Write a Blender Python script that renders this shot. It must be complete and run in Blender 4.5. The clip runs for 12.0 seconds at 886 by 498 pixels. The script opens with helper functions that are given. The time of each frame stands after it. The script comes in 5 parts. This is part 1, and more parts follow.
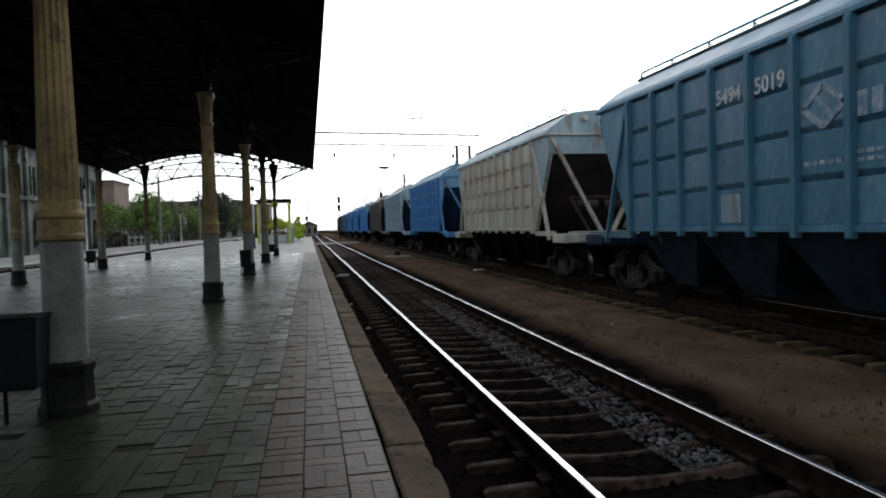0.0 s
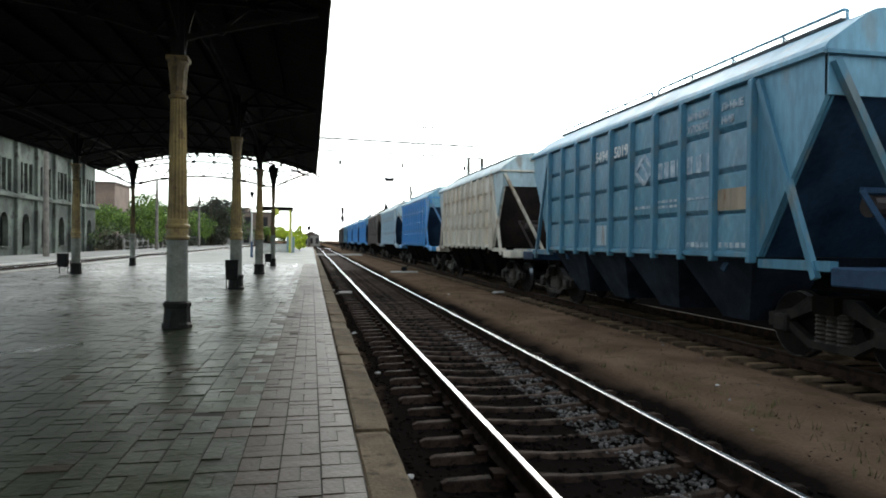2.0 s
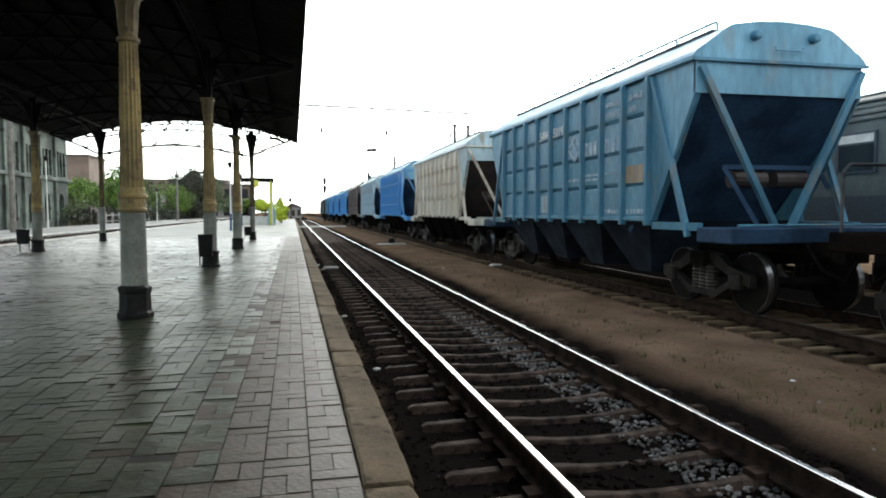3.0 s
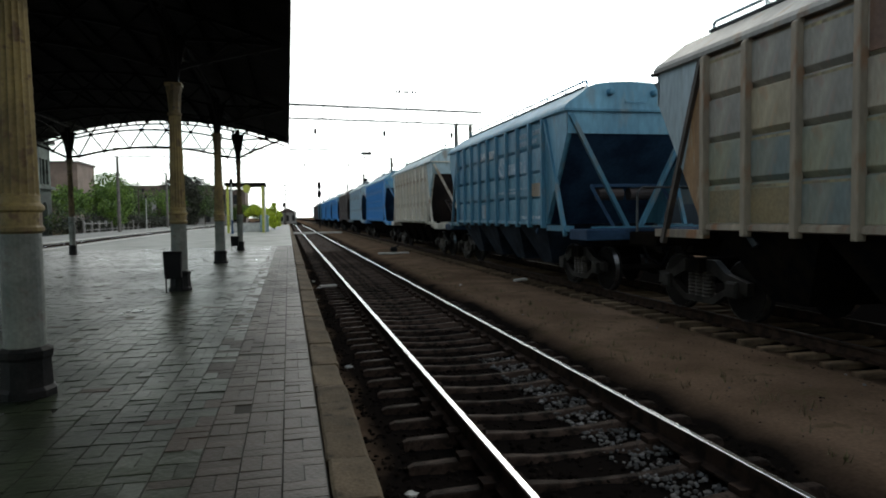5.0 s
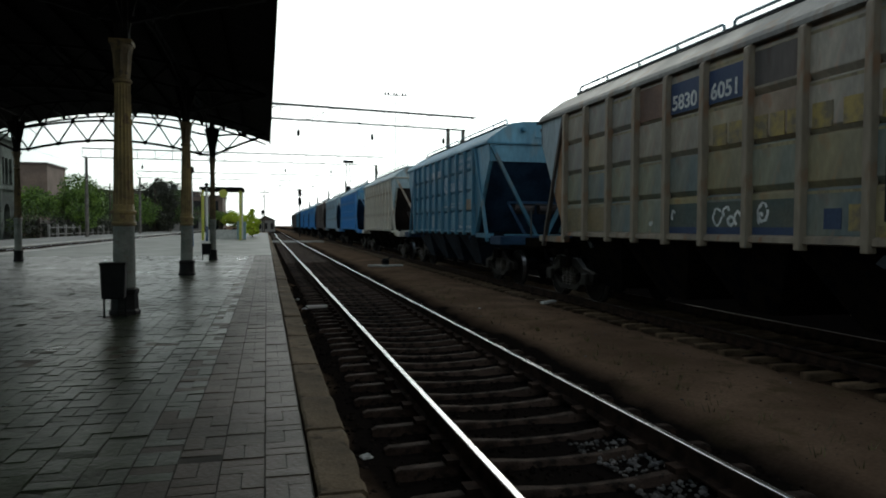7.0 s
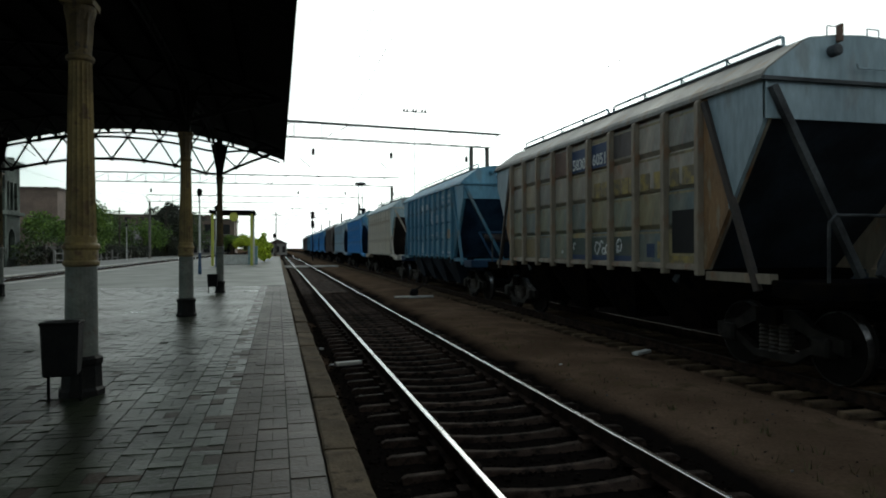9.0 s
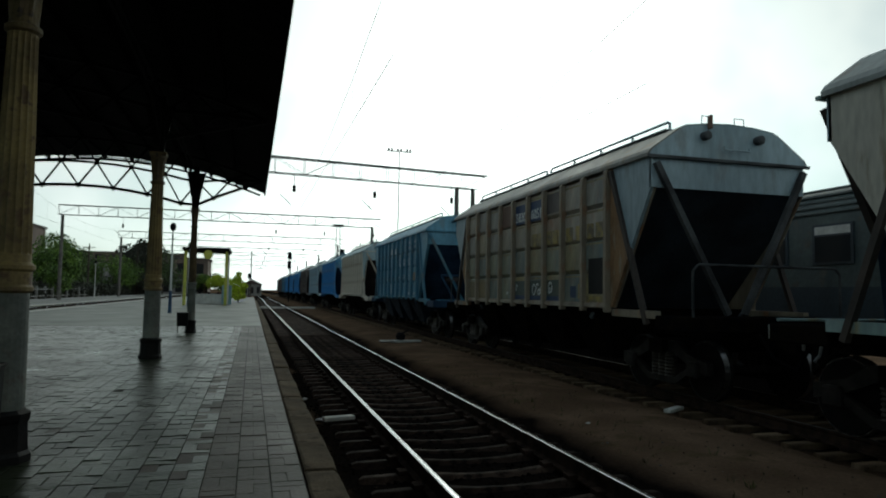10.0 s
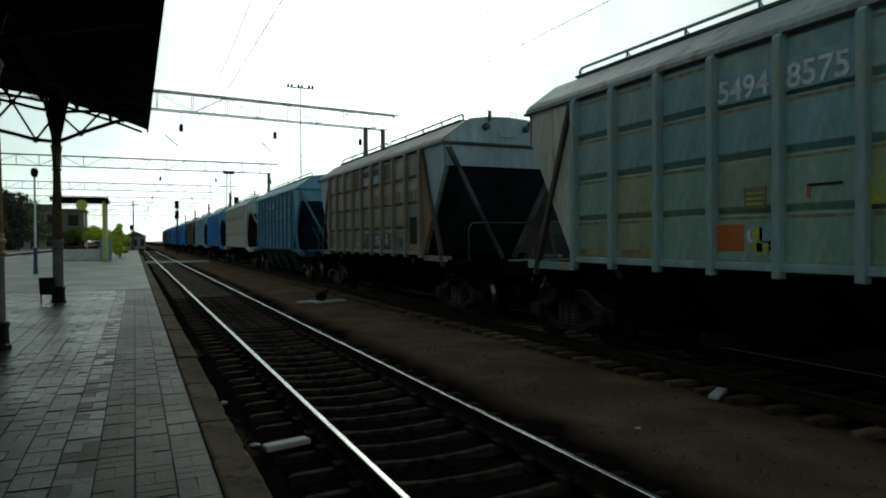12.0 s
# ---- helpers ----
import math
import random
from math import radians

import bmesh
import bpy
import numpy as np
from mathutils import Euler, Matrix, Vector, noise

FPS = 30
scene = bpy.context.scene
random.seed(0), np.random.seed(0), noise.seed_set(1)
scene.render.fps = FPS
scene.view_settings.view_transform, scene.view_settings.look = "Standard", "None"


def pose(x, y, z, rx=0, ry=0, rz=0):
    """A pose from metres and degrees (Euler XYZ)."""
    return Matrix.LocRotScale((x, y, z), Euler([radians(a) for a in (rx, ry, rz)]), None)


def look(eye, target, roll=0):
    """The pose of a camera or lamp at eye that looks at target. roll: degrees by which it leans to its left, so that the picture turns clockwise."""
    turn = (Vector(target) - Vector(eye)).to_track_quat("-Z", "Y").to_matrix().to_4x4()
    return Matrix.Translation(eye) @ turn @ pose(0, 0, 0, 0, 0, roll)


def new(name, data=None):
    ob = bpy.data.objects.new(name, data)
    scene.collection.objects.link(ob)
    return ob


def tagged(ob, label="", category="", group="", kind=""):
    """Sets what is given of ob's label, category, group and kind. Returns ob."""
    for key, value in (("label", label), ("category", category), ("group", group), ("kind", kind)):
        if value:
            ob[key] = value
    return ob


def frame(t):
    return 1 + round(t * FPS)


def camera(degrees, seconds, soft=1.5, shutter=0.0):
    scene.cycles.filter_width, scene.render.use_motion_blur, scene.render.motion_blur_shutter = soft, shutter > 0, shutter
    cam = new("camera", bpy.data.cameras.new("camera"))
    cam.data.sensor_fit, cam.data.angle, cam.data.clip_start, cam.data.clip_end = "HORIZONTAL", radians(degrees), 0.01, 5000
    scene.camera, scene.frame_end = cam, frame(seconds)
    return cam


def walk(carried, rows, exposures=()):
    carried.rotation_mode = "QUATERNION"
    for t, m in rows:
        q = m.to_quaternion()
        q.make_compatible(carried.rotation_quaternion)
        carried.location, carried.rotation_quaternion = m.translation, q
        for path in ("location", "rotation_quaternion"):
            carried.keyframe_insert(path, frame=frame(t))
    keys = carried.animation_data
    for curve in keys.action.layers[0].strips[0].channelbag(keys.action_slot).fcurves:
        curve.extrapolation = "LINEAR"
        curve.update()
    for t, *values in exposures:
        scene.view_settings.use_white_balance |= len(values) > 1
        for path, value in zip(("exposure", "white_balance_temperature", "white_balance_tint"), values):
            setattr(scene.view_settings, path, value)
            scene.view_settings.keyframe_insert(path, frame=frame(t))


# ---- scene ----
cam = camera(66.2, 12.0, 1.9)
EXPOSURE = [(0, -2.2, 6550, 12), (1.0, -1.85, 6600, 9), (1.6, -1.85, 6700, 8), (2.0, -1.3, 6750, 7), (2.5, -0.95, 6800, 7), (4.5, -1.45, 6700, 7), (5.0, -2.1, 6680, 6), (5.5, -2.4, 6650, 6), (7.0, -2.75, 6600, 3), (7.5, -2.75, 6600, 3), (9.5, -3.05, 6500, -2), (10.2, -3.3, 6450, -5), (11, -3.25, 6450, -7), (12, -3.25, 6450, -9)]
PATH = [
    (0, (-1.661, 0.521, 1.65), (-1.277, 2.482, 1.583), -1.6),
    (0.2, (-1.600, 0.910, 1.647), (-1.202, 2.869, 1.585), -1.5),
    (0.5, (-1.554, 1.371, 1.642), (-1.046, 3.305, 1.672), -1.6),
    (0.7, (-1.575, 1.547, 1.637), (-1.132, 3.496, 1.563), -0.5),
    (1, (-1.615, 1.869, 1.626), (-1.106, 3.803, 1.668), 1.0),
    (1.2, (-1.603, 2.287, 1.616), (-1.100, 4.219, 1.495), 0.9),
    (1.5, (-1.573, 3.012, 1.607), (-1.101, 4.955, 1.609), -1.3),
    (1.7, (-1.568, 3.377, 1.613), (-1.135, 5.324, 1.468), -0.7),
    (2, (-1.56, 3.799, 1.629), (-1.18, 5.762, 1.607), 0.6),
    (2.2, (-1.535, 4.088, 1.635), (-1.163, 6.048, 1.496), 0.6),
    (2.5, (-1.505, 4.583, 1.636), (-1.058, 6.531, 1.586), 0.7),
    (2.7, (-1.565, 4.95, 1.598), (-1.135, 6.899, 1.479), -0.1),
    (4.3, (-1.514, 7.607, 1.747), (-1.084, 9.56, 1.74), 0.4),
    (4.5, (-1.445, 7.975, 1.715), (-0.935, 9.909, 1.688), -1.3),
    (4.7, (-1.427, 8.309, 1.716), (-0.958, 10.251, 1.804), -1.1),
    (5, (-1.422, 8.772, 1.718), (-0.98, 10.72, 1.618), -0.8),
    (5.2, (-1.421, 9.093, 1.709), (-0.991, 11.046, 1.706), -0.3),
    (5.5, (-1.41, 9.61, 1.679), (-0.907, 11.543, 1.587), -0.9),
    (5.7, (-1.386, 9.977, 1.664), (-0.843, 11.902, 1.677), -1.1),
    (6, (-1.356, 10.512, 1.656), (-0.863, 12.45, 1.588), -2.3),
    (6.2, (-1.358, 10.830, 1.665), (-0.925, 12.782, 1.687), -1.3),
    (6.5, (-1.385, 11.298, 1.681), (-0.947, 13.249, 1.642), 0.1),
    (6.7, (-1.427, 11.641, 1.667), (-0.934, 13.579, 1.659), 0.3),
    (7, (-1.478, 12.167, 1.632), (-0.975, 14.102, 1.565), 0.3),
    (7.2, (-1.484, 12.499, 1.623), (-1.064, 14.455, 1.611), 1.2),
    (7.5, (-1.489, 13.066, 1.621), (-1.111, 15.03, 1.616), -0.0),
    (7.7, (-1.608, 13.534, 1.666), (-1.102, 15.469, 1.648), 0.2),
    (9.3, (-1.564, 16.103, 1.806), (-1.104, 18.049, 1.815), -0.0),
    (9.5, (-1.669, 16.412, 1.675), (-1.197, 18.354, 1.756), 0.5),
    (9.7, (-1.679, 16.766, 1.675), (-1.200, 18.708, 1.698), 0.7),
    (10, (-1.682, 17.315, 1.676), (-1.144, 19.237, 1.804), 1.0),
    (10.2, (-1.669, 17.645, 1.713), (-1.150, 19.576, 1.698), 1.9),
    (10.5, (-1.63, 18.111, 1.779), (-1.064, 20.027, 1.859), 1.9),
    (10.7, (-1.613, 18.435, 1.768), (-1.007, 20.341, 1.770), 1.0),
    (11, (-1.605, 18.935, 1.749), (-0.863, 20.79, 1.843), -0.5),
    (11.2, (-1.671, 19.266, 1.758), (-0.882, 21.103, 1.820), 0.1),
    (11.5, (-1.792, 19.768, 1.788), (-1.029, 21.617, 1.811), 0.9),
    (11.7, (-1.779, 20.115, 1.803), (-0.989, 21.951, 1.855), 0.9),
    (12, (-1.728, 20.647, 1.818), (-0.902, 22.468, 1.79), -0.3),
]
walk(cam, [(t, look(eye, target, roll)) for t, eye, target, roll in PATH], EXPOSURE)


TRAIN_X = 6.36          # axis of the goods train's track
TRAIN = [(0, 3.32), (1.2, 7.95), (2.5, 13.37), (4.3, 20.5), (5.5, 25.2), (7.5, 32.9), (9.5, 40.75), (12, 50.15)]

# ---- light ----
world = bpy.data.worlds.new("evening_sky")
scene.world = world
world.use_nodes = True
wn, wl = world.node_tree.nodes, world.node_tree.links
sky = wn.new("ShaderNodeTexSky")
sky.sky_type, sky.sun_disc = "NISHITA", False
sky.sun_elevation, sky.sun_rotation = radians(24), radians(22)
sky.air_density, sky.dust_density = 1.2, 1.0
coord = wn.new("ShaderNodeTexCoord")
cloud = wn.new("ShaderNodeTexNoise")
cloud.inputs["Scale"].default_value, cloud.inputs["Detail"].default_value = 1.6, 5
cloud_ramp = wn.new("ShaderNodeValToRGB")
cloud_ramp.color_ramp.elements[0].position, cloud_ramp.color_ramp.elements[1].position = 0.4, 0.58
cloud_ramp.color_ramp.elements[0].color = (0.14, 0.14, 0.14, 1)
sky_gain = wn.new("ShaderNodeVectorMath")
sky_gain.operation = "MULTIPLY"
sky_gain.inputs[1].default_value = (0.24, 0.37, 0.44)
cloud_mix = wn.new("ShaderNodeMix")
cloud_mix.data_type = "RGBA"
cloud_grey = wn.new("ShaderNodeRGBToBW")
cloud_white = wn.new("ShaderNodeVectorMath")
cloud_white.operation = "SCALE"
cloud_white.inputs[0].default_value = (1.75, 1.8, 1.85)
wl.new(sky_gain.outputs["Vector"], cloud_grey.inputs["Color"])
wl.new(cloud_grey.outputs["Val"], cloud_white.inputs["Scale"])
cloud_sum = wn.new("ShaderNodeVectorMath")
cloud_sum.operation = "ADD"
cloud_sum.inputs[1].default_value = (1.75, 1.8, 1.85)
wl.new(cloud_white.outputs["Vector"], cloud_sum.inputs[0])
wl.new(cloud_sum.outputs["Vector"], cloud_mix.inputs["B"])
wl.new(coord.outputs["Generated"], cloud.inputs["Vector"])
wl.new(cloud.outputs["Fac"], cloud_ramp.inputs["Fac"])
wl.new(sky.outputs["Color"], sky_gain.inputs[0])
wl.new(sky_gain.outputs["Vector"], cloud_mix.inputs["A"])
wl.new(cloud_ramp.outputs["Color"], cloud_mix.inputs["Factor"])
wl.new(cloud_mix.outputs["Result"], wn["Background"].inputs["Color"])
wn["Background"].inputs["Strength"].default_value = 1.3
sun = new("sun", bpy.data.lights.new("sun", "SUN"))
sun.data.energy, sun.data.angle, sun.data.color = 1.5, radians(18), (1, 0.93, 0.82)
sun.matrix_world = look((0, 0, 30), (-9, -22, 18))


# ---- building helpers ----
def part(name, bm, material, parent=None, label=""):
    me = bpy.data.meshes.new(name)
    bm.to_mesh(me)
    bm.free()
    return placed(name, me, material, parent, label)


def placed(name, me, material, parent=None, label=""):
    if material and not me.materials:
        me.materials.append(material)
    ob = new(name, me)
    ob.parent = parent
    if label:
        ob["label"] = label
    return ob


def thing(name, x=0, y=0, z=0, label="", category="", group="", kind="", rz=0):
    ob = new(name)
    ob.empty_display_size = 0.2
    ob.matrix_basis = pose(x, y, z, 0, 0, rz)
    return tagged(ob, label, category, group, kind)


def box(bm, x0, x1, y0, y1, z0, z1):
    vs = [bm.verts.new((x, y, z)) for x in (x0, x1) for y in (y0, y1) for z in (z0, z1)]
    for f in ((0, 1, 3, 2), (4, 6, 7, 5), (0, 4, 5, 1), (2, 3, 7, 6), (0, 2, 6, 4), (1, 5, 7, 3)):
        bm.faces.new([vs[i] for i in f])
    return bm


def soft_box(x0, x1, y0, y1, z0, z1, r=0.01, seg=1):
    bm = box(bmesh.new(), x0, x1, y0, y1, z0, z1)
    bmesh.ops.bevel(bm, geom=bm.edges[:], offset=r, segments=seg, affect="EDGES")
    return bm


def bar(bm, p, q, r, n=6, flat=1.0):
    """A straight bar from p to q; flat squashes it sideways."""
    p, q = Vector(p), Vector(q)
    w = (q - p).normalized()
    u = w.cross(Vector((0, 0, 1)) if abs(w.z) < 0.95 else Vector((0, 1, 0))).normalized()
    v = w.cross(u)
    rings = []
    for c in (p, q):
        rings.append([bm.verts.new(c + r * (flat * math.cos(a) * u + math.sin(a) * v)) for a in [2 * math.pi * (i + 0.5) / n for i in range(n)]])
    for i in range(n):
        k = (i + 1) % n
        bm.faces.new((rings[0][i], rings[0][k], rings[1][k], rings[1][i]))
    bm.faces.new(rings[0][::-1])
    bm.faces.new(rings[1])
    return bm


def chain(bm, pts, r, n=6, flat=1.0):
    for p, q in zip(pts, pts[1:]):
        bar(bm, p, q, r, n, flat)
    return bm


def lathe(profile, n=24, flutes=None):
    """A turned body: profile rows of (radius, z); flutes = (z0, z1, count, depth)."""
    bm = bmesh.new()
    rings = []
    for r, z in profile:
        ring = []
        for i in range(n):
            a = 2 * math.pi * i / n
            rr = r
            if flutes and flutes[0] <= z <= flutes[1]:
                rr = r - flutes[3] * abs(math.sin(a * flutes[2] / 2)) ** 0.7
            ring.append(bm.verts.new((rr * math.cos(a), rr * math.sin(a), z)))
        rings.append(ring)
    for lo, hi in zip(rings, rings[1:]):
        for i in range(n):
            k = (i + 1) % n
            bm.faces.new((lo[i], lo[k], hi[k], hi[i]))
    bm.faces.new(rings[0][::-1])
    bm.faces.new(rings[-1])
    return bm


def ring_band(outer, inner, half, n):
    """A flat hoop round the z axis."""
    bm, rings = bmesh.new(), []
    for r, z in ((inner, -half), (outer, -half), (outer, half), (inner, half)):
        rings.append([bm.verts.new((r * math.cos(math.tau * i / n), r * math.sin(math.tau * i / n), z)) for i in range(n)])
    for lo, hi in zip(rings, rings[1:] + rings[:1]):
        for i in range(n):
            k = (i + 1) % n
            bm.faces.new((lo[i], lo[k], hi[k], hi[i]))
    return bm


def prism(bm, poly, axis, a, b):
    """A polygon of (u, v) pushed along an axis from a to b."""
    def at(u, v, w):
        return {"x": (w, u, v), "y": (u, w, v), "z": (u, v, w)}[axis]
    lo = [bm.verts.new(at(u, v, a)) for u, v in poly]
    hi = [bm.verts.new(at(u, v, b)) for u, v in poly]
    n = len(poly)
    bm.faces.new(lo)
    bm.faces.new(hi[::-1])
    for i in range(n):
        k = (i + 1) % n
        bm.faces.new((lo[i], hi[i], hi[k], lo[k]))
    bmesh.ops.recalc_face_normals(bm, faces=bm.faces[:])
    return bm


def boxes_mesh(name, rows):
    """One mesh of many boxes without undersides: rows of x0, x1, y0, y1, z0, z1."""
    r = np.asarray(rows, float)
    n = len(r)
    v = np.empty((n, 8, 3))
    for i in range(8):
        v[:, i, 0] = r[:, 1] if i & 4 else r[:, 0]
        v[:, i, 1] = r[:, 3] if i & 2 else r[:, 2]
        v[:, i, 2] = r[:, 5] if i & 1 else r[:, 4]
    quads = np.array(((0, 1, 3, 2), (4, 6, 7, 5), (0, 4, 5, 1), (2, 3, 7, 6), (1, 5, 7, 3)))
    faces = (np.arange(n)[:, None, None] * 8 + quads[None]).reshape(-1, 4)
    me = bpy.data.meshes.new(name)
    me.from_pydata(v.reshape(-1, 3).tolist(), [], faces.tolist())
    me.update()
    return me


def lettering(text, size):
    cu = bpy.data.curves.new("lettering", "FONT")
    cu.body, cu.size, cu.extrude, cu.offset = text, size, 0.003, 0.006
    ob = new("lettering", cu)
    me = bpy.data.meshes.new_from_object(ob.evaluated_get(bpy.context.evaluated_depsgraph_get()))
    bpy.data.objects.remove(ob)
    return me


# ---- materials ----
def surface(name, a, b, scale=2.0, fine=30.0, rough=0.7, metal=0.0, bump=0.2, stretch=(1, 1, 1), vary=0.0, lo=0.38, hi=0.62, island=False, spec=0.5, c=None, palette=None, beds=None):
    """Colour a with patches of b (and finer specks of c), grain and relief."""
    m = bpy.data.materials.new(name)
    m.use_nodes = True
    nt = m.node_tree
    bsdf = nt.nodes["Principled BSDF"]
    tc = nt.nodes.new("ShaderNodeTexCoord")
    mp = nt.nodes.new("ShaderNodeMapping")
    mp.inputs["Scale"].default_value = stretch
    nt.links.new(tc.outputs["Object"], mp.inputs["Vector"])
    n1, n2 = nt.nodes.new("ShaderNodeTexNoise"), nt.nodes.new("ShaderNodeTexNoise")
    for n, sc in ((n1, scale), (n2, fine)):
        n.inputs["Scale"].default_value, n.inputs["Detail"].default_value = sc, 5
        nt.links.new(mp.outputs["Vector"], n.inputs["Vector"])
    ramp = nt.nodes.new("ShaderNodeValToRGB")
    ramp.color_ramp.elements[0].position, ramp.color_ramp.elements[1].position = lo, hi
    ramp.color_ramp.elements[0].color, ramp.color_ramp.elements[1].color = (*a, 1), (*b, 1)
    nt.links.new(n1.outputs["Fac"], ramp.inputs["Fac"])
    colour = ramp.outputs["Color"]
    if c:
        r2 = nt.nodes.new("ShaderNodeValToRGB")
        r2.color_ramp.elements[0].position, r2.color_ramp.elements[1].position = 0.56, 0.66
        mx = nt.nodes.new("ShaderNodeMix")
        mx.data_type = "RGBA"
        mx.inputs["B"].default_value = (*c, 1)
        n3 = nt.nodes.new("ShaderNodeTexNoise")
        n3.inputs["Scale"].default_value, n3.inputs["Detail"].default_value = scale * 3.3, 6
        nt.links.new(mp.outputs["Vector"], n3.inputs["Vector"])
        nt.links.new(n3.outputs["Fac"], r2.inputs["Fac"])
        nt.links.new(r2.outputs["Color"], mx.inputs["Factor"])
        nt.links.new(colour, mx.inputs["A"])
        colour = mx.outputs["Result"]
    if palette:
        info, tone, mp2 = nt.nodes.new("ShaderNodeObjectInfo"), nt.nodes.new("ShaderNodeValToRGB"), nt.nodes.new("ShaderNodeMix")
        tone.color_ramp.interpolation = "CONSTANT"
        for i, p in enumerate(palette):
            e = tone.color_ramp.elements[i] if i < 2 else tone.color_ramp.elements.new(i / len(palette))
            e.position, e.color = i / len(palette), (*p, 1)
        mp2.data_type = "RGBA"
        mp2.inputs["Factor"].default_value = 0.6
        nt.links.new(info.outputs["Random"], tone.inputs["Fac"])
        nt.links.new(colour, mp2.inputs["A"])
        nt.links.new(tone.outputs["Color"], mp2.inputs["B"])
        colour = mp2.outputs["Result"]
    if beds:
        # near-black line beds, train shade included: (x from, x to) of each, and colour
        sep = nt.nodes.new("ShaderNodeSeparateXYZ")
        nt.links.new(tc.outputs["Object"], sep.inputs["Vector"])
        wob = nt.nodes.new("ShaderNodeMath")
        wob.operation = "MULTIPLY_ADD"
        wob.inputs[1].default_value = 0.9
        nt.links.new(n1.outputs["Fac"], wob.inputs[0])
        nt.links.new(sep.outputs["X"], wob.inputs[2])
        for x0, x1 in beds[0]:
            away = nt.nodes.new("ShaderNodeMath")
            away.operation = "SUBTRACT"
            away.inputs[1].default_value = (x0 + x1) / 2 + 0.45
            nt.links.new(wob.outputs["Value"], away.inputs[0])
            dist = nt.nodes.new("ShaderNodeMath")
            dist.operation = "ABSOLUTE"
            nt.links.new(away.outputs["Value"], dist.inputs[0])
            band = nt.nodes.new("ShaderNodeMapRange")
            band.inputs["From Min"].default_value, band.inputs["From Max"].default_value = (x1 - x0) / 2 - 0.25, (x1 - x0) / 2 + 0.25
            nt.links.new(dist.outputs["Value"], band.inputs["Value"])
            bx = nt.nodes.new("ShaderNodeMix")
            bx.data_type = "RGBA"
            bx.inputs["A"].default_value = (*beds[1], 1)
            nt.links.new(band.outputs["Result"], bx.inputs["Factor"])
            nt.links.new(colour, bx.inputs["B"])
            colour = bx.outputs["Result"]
    grain = nt.nodes.new("ShaderNodeMapRange")
    grain.inputs["To Min"].default_value, grain.inputs["To Max"].default_value = 0.6, 1.4
    nt.links.new(n2.outputs["Fac"], grain.inputs["Value"])
    value = grain.outputs["Result"]
    if vary:
        rnd = nt.nodes.new("ShaderNodeNewGeometry" if island else "ShaderNodeObjectInfo")
        mr = nt.nodes.new("ShaderNodeMapRange")
        mr.inputs["To Min"].default_value, mr.inputs["To Max"].default_value = 1 - vary, 1 + vary
        nt.links.new(rnd.outputs["Random Per Island" if island else "Random"], mr.inputs["Value"])
        mul = nt.nodes.new("ShaderNodeMath")
        mul.operation = "MULTIPLY"
        nt.links.new(value, mul.inputs[0])
        nt.links.new(mr.outputs["Result"], mul.inputs[1])
        value = mul.outputs["Value"]
    scaled = nt.nodes.new("ShaderNodeVectorMath")
    scaled.operation = "SCALE"
    nt.links.new(colour, scaled.inputs[0])
    nt.links.new(value, scaled.inputs["Scale"])
    nt.links.new(scaled.outputs["Vector"], bsdf.inputs["Base Color"])
    rr = nt.nodes.new("ShaderNodeMapRange")
    rr.inputs["To Min"].default_value, rr.inputs["To Max"].default_value = max(0.05, rough - 0.15), min(1, rough + 0.15)
    nt.links.new(n1.outputs["Fac"], rr.inputs["Value"])
    nt.links.new(rr.outputs["Result"], bsdf.inputs["Roughness"])
    bsdf.inputs["Metallic"].default_value = metal
    bsdf.inputs["Specular IOR Level"].default_value = spec
    if bump:
        bp = nt.nodes.new("ShaderNodeBump")
        bp.inputs["Strength"].default_value, bp.inputs["Distance"].default_value = bump, 0.02
        nt.links.new(n2.outputs["Fac"], bp.inputs["Height"])
        nt.links.new(bp.outputs["Normal"], bsdf.inputs["Normal"])
    return m


def wagon_paint(name, a, b, c):
    return surface(name, a, b, scale=0.9, fine=9, rough=0.55, bump=0.06, stretch=(1, 1.3, 0.35), c=c, lo=0.35, hi=0.68, spec=0.35)


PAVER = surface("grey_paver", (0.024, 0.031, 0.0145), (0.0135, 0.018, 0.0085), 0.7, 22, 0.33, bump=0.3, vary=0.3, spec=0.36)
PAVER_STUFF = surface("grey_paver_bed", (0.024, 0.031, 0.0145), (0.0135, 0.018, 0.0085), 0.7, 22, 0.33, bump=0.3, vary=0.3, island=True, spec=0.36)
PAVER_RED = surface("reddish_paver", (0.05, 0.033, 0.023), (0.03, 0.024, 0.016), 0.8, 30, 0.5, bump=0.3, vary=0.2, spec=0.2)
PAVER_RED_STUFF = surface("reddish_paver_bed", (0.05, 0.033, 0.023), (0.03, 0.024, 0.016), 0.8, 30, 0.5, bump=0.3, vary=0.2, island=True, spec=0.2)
# Paving past the canopy, with its open-sky brightness put into the colour.
SKYLIT_PAVING = surface("skylit_smooth_paving", (0.1, 0.105, 0.078), (0.07, 0.075, 0.056), 0.5, 16, 0.5, bump=0.2, spec=0.35)
JOINT = surface("joint_sand", (0.03, 0.026, 0.02), (0.016, 0.015, 0.012), 2, 60, 0.9, spec=0.2)
KERB = surface("kerb_concrete", (0.17, 0.125, 0.08), (0.095, 0.075, 0.052), 2.2, 40, 0.85, bump=0.5, vary=0.18, c=(0.07, 0.055, 0.038), spec=0.05)
PALE_PAVING = surface("pale_far_paving", (0.3, 0.29, 0.26), (0.2, 0.195, 0.175), 0.5, 12, 0.8)
PALE_KERB = surface("pale_kerb", (0.6, 0.58, 0.52), (0.42, 0.4, 0.36), 1.2, 20, 0.7)
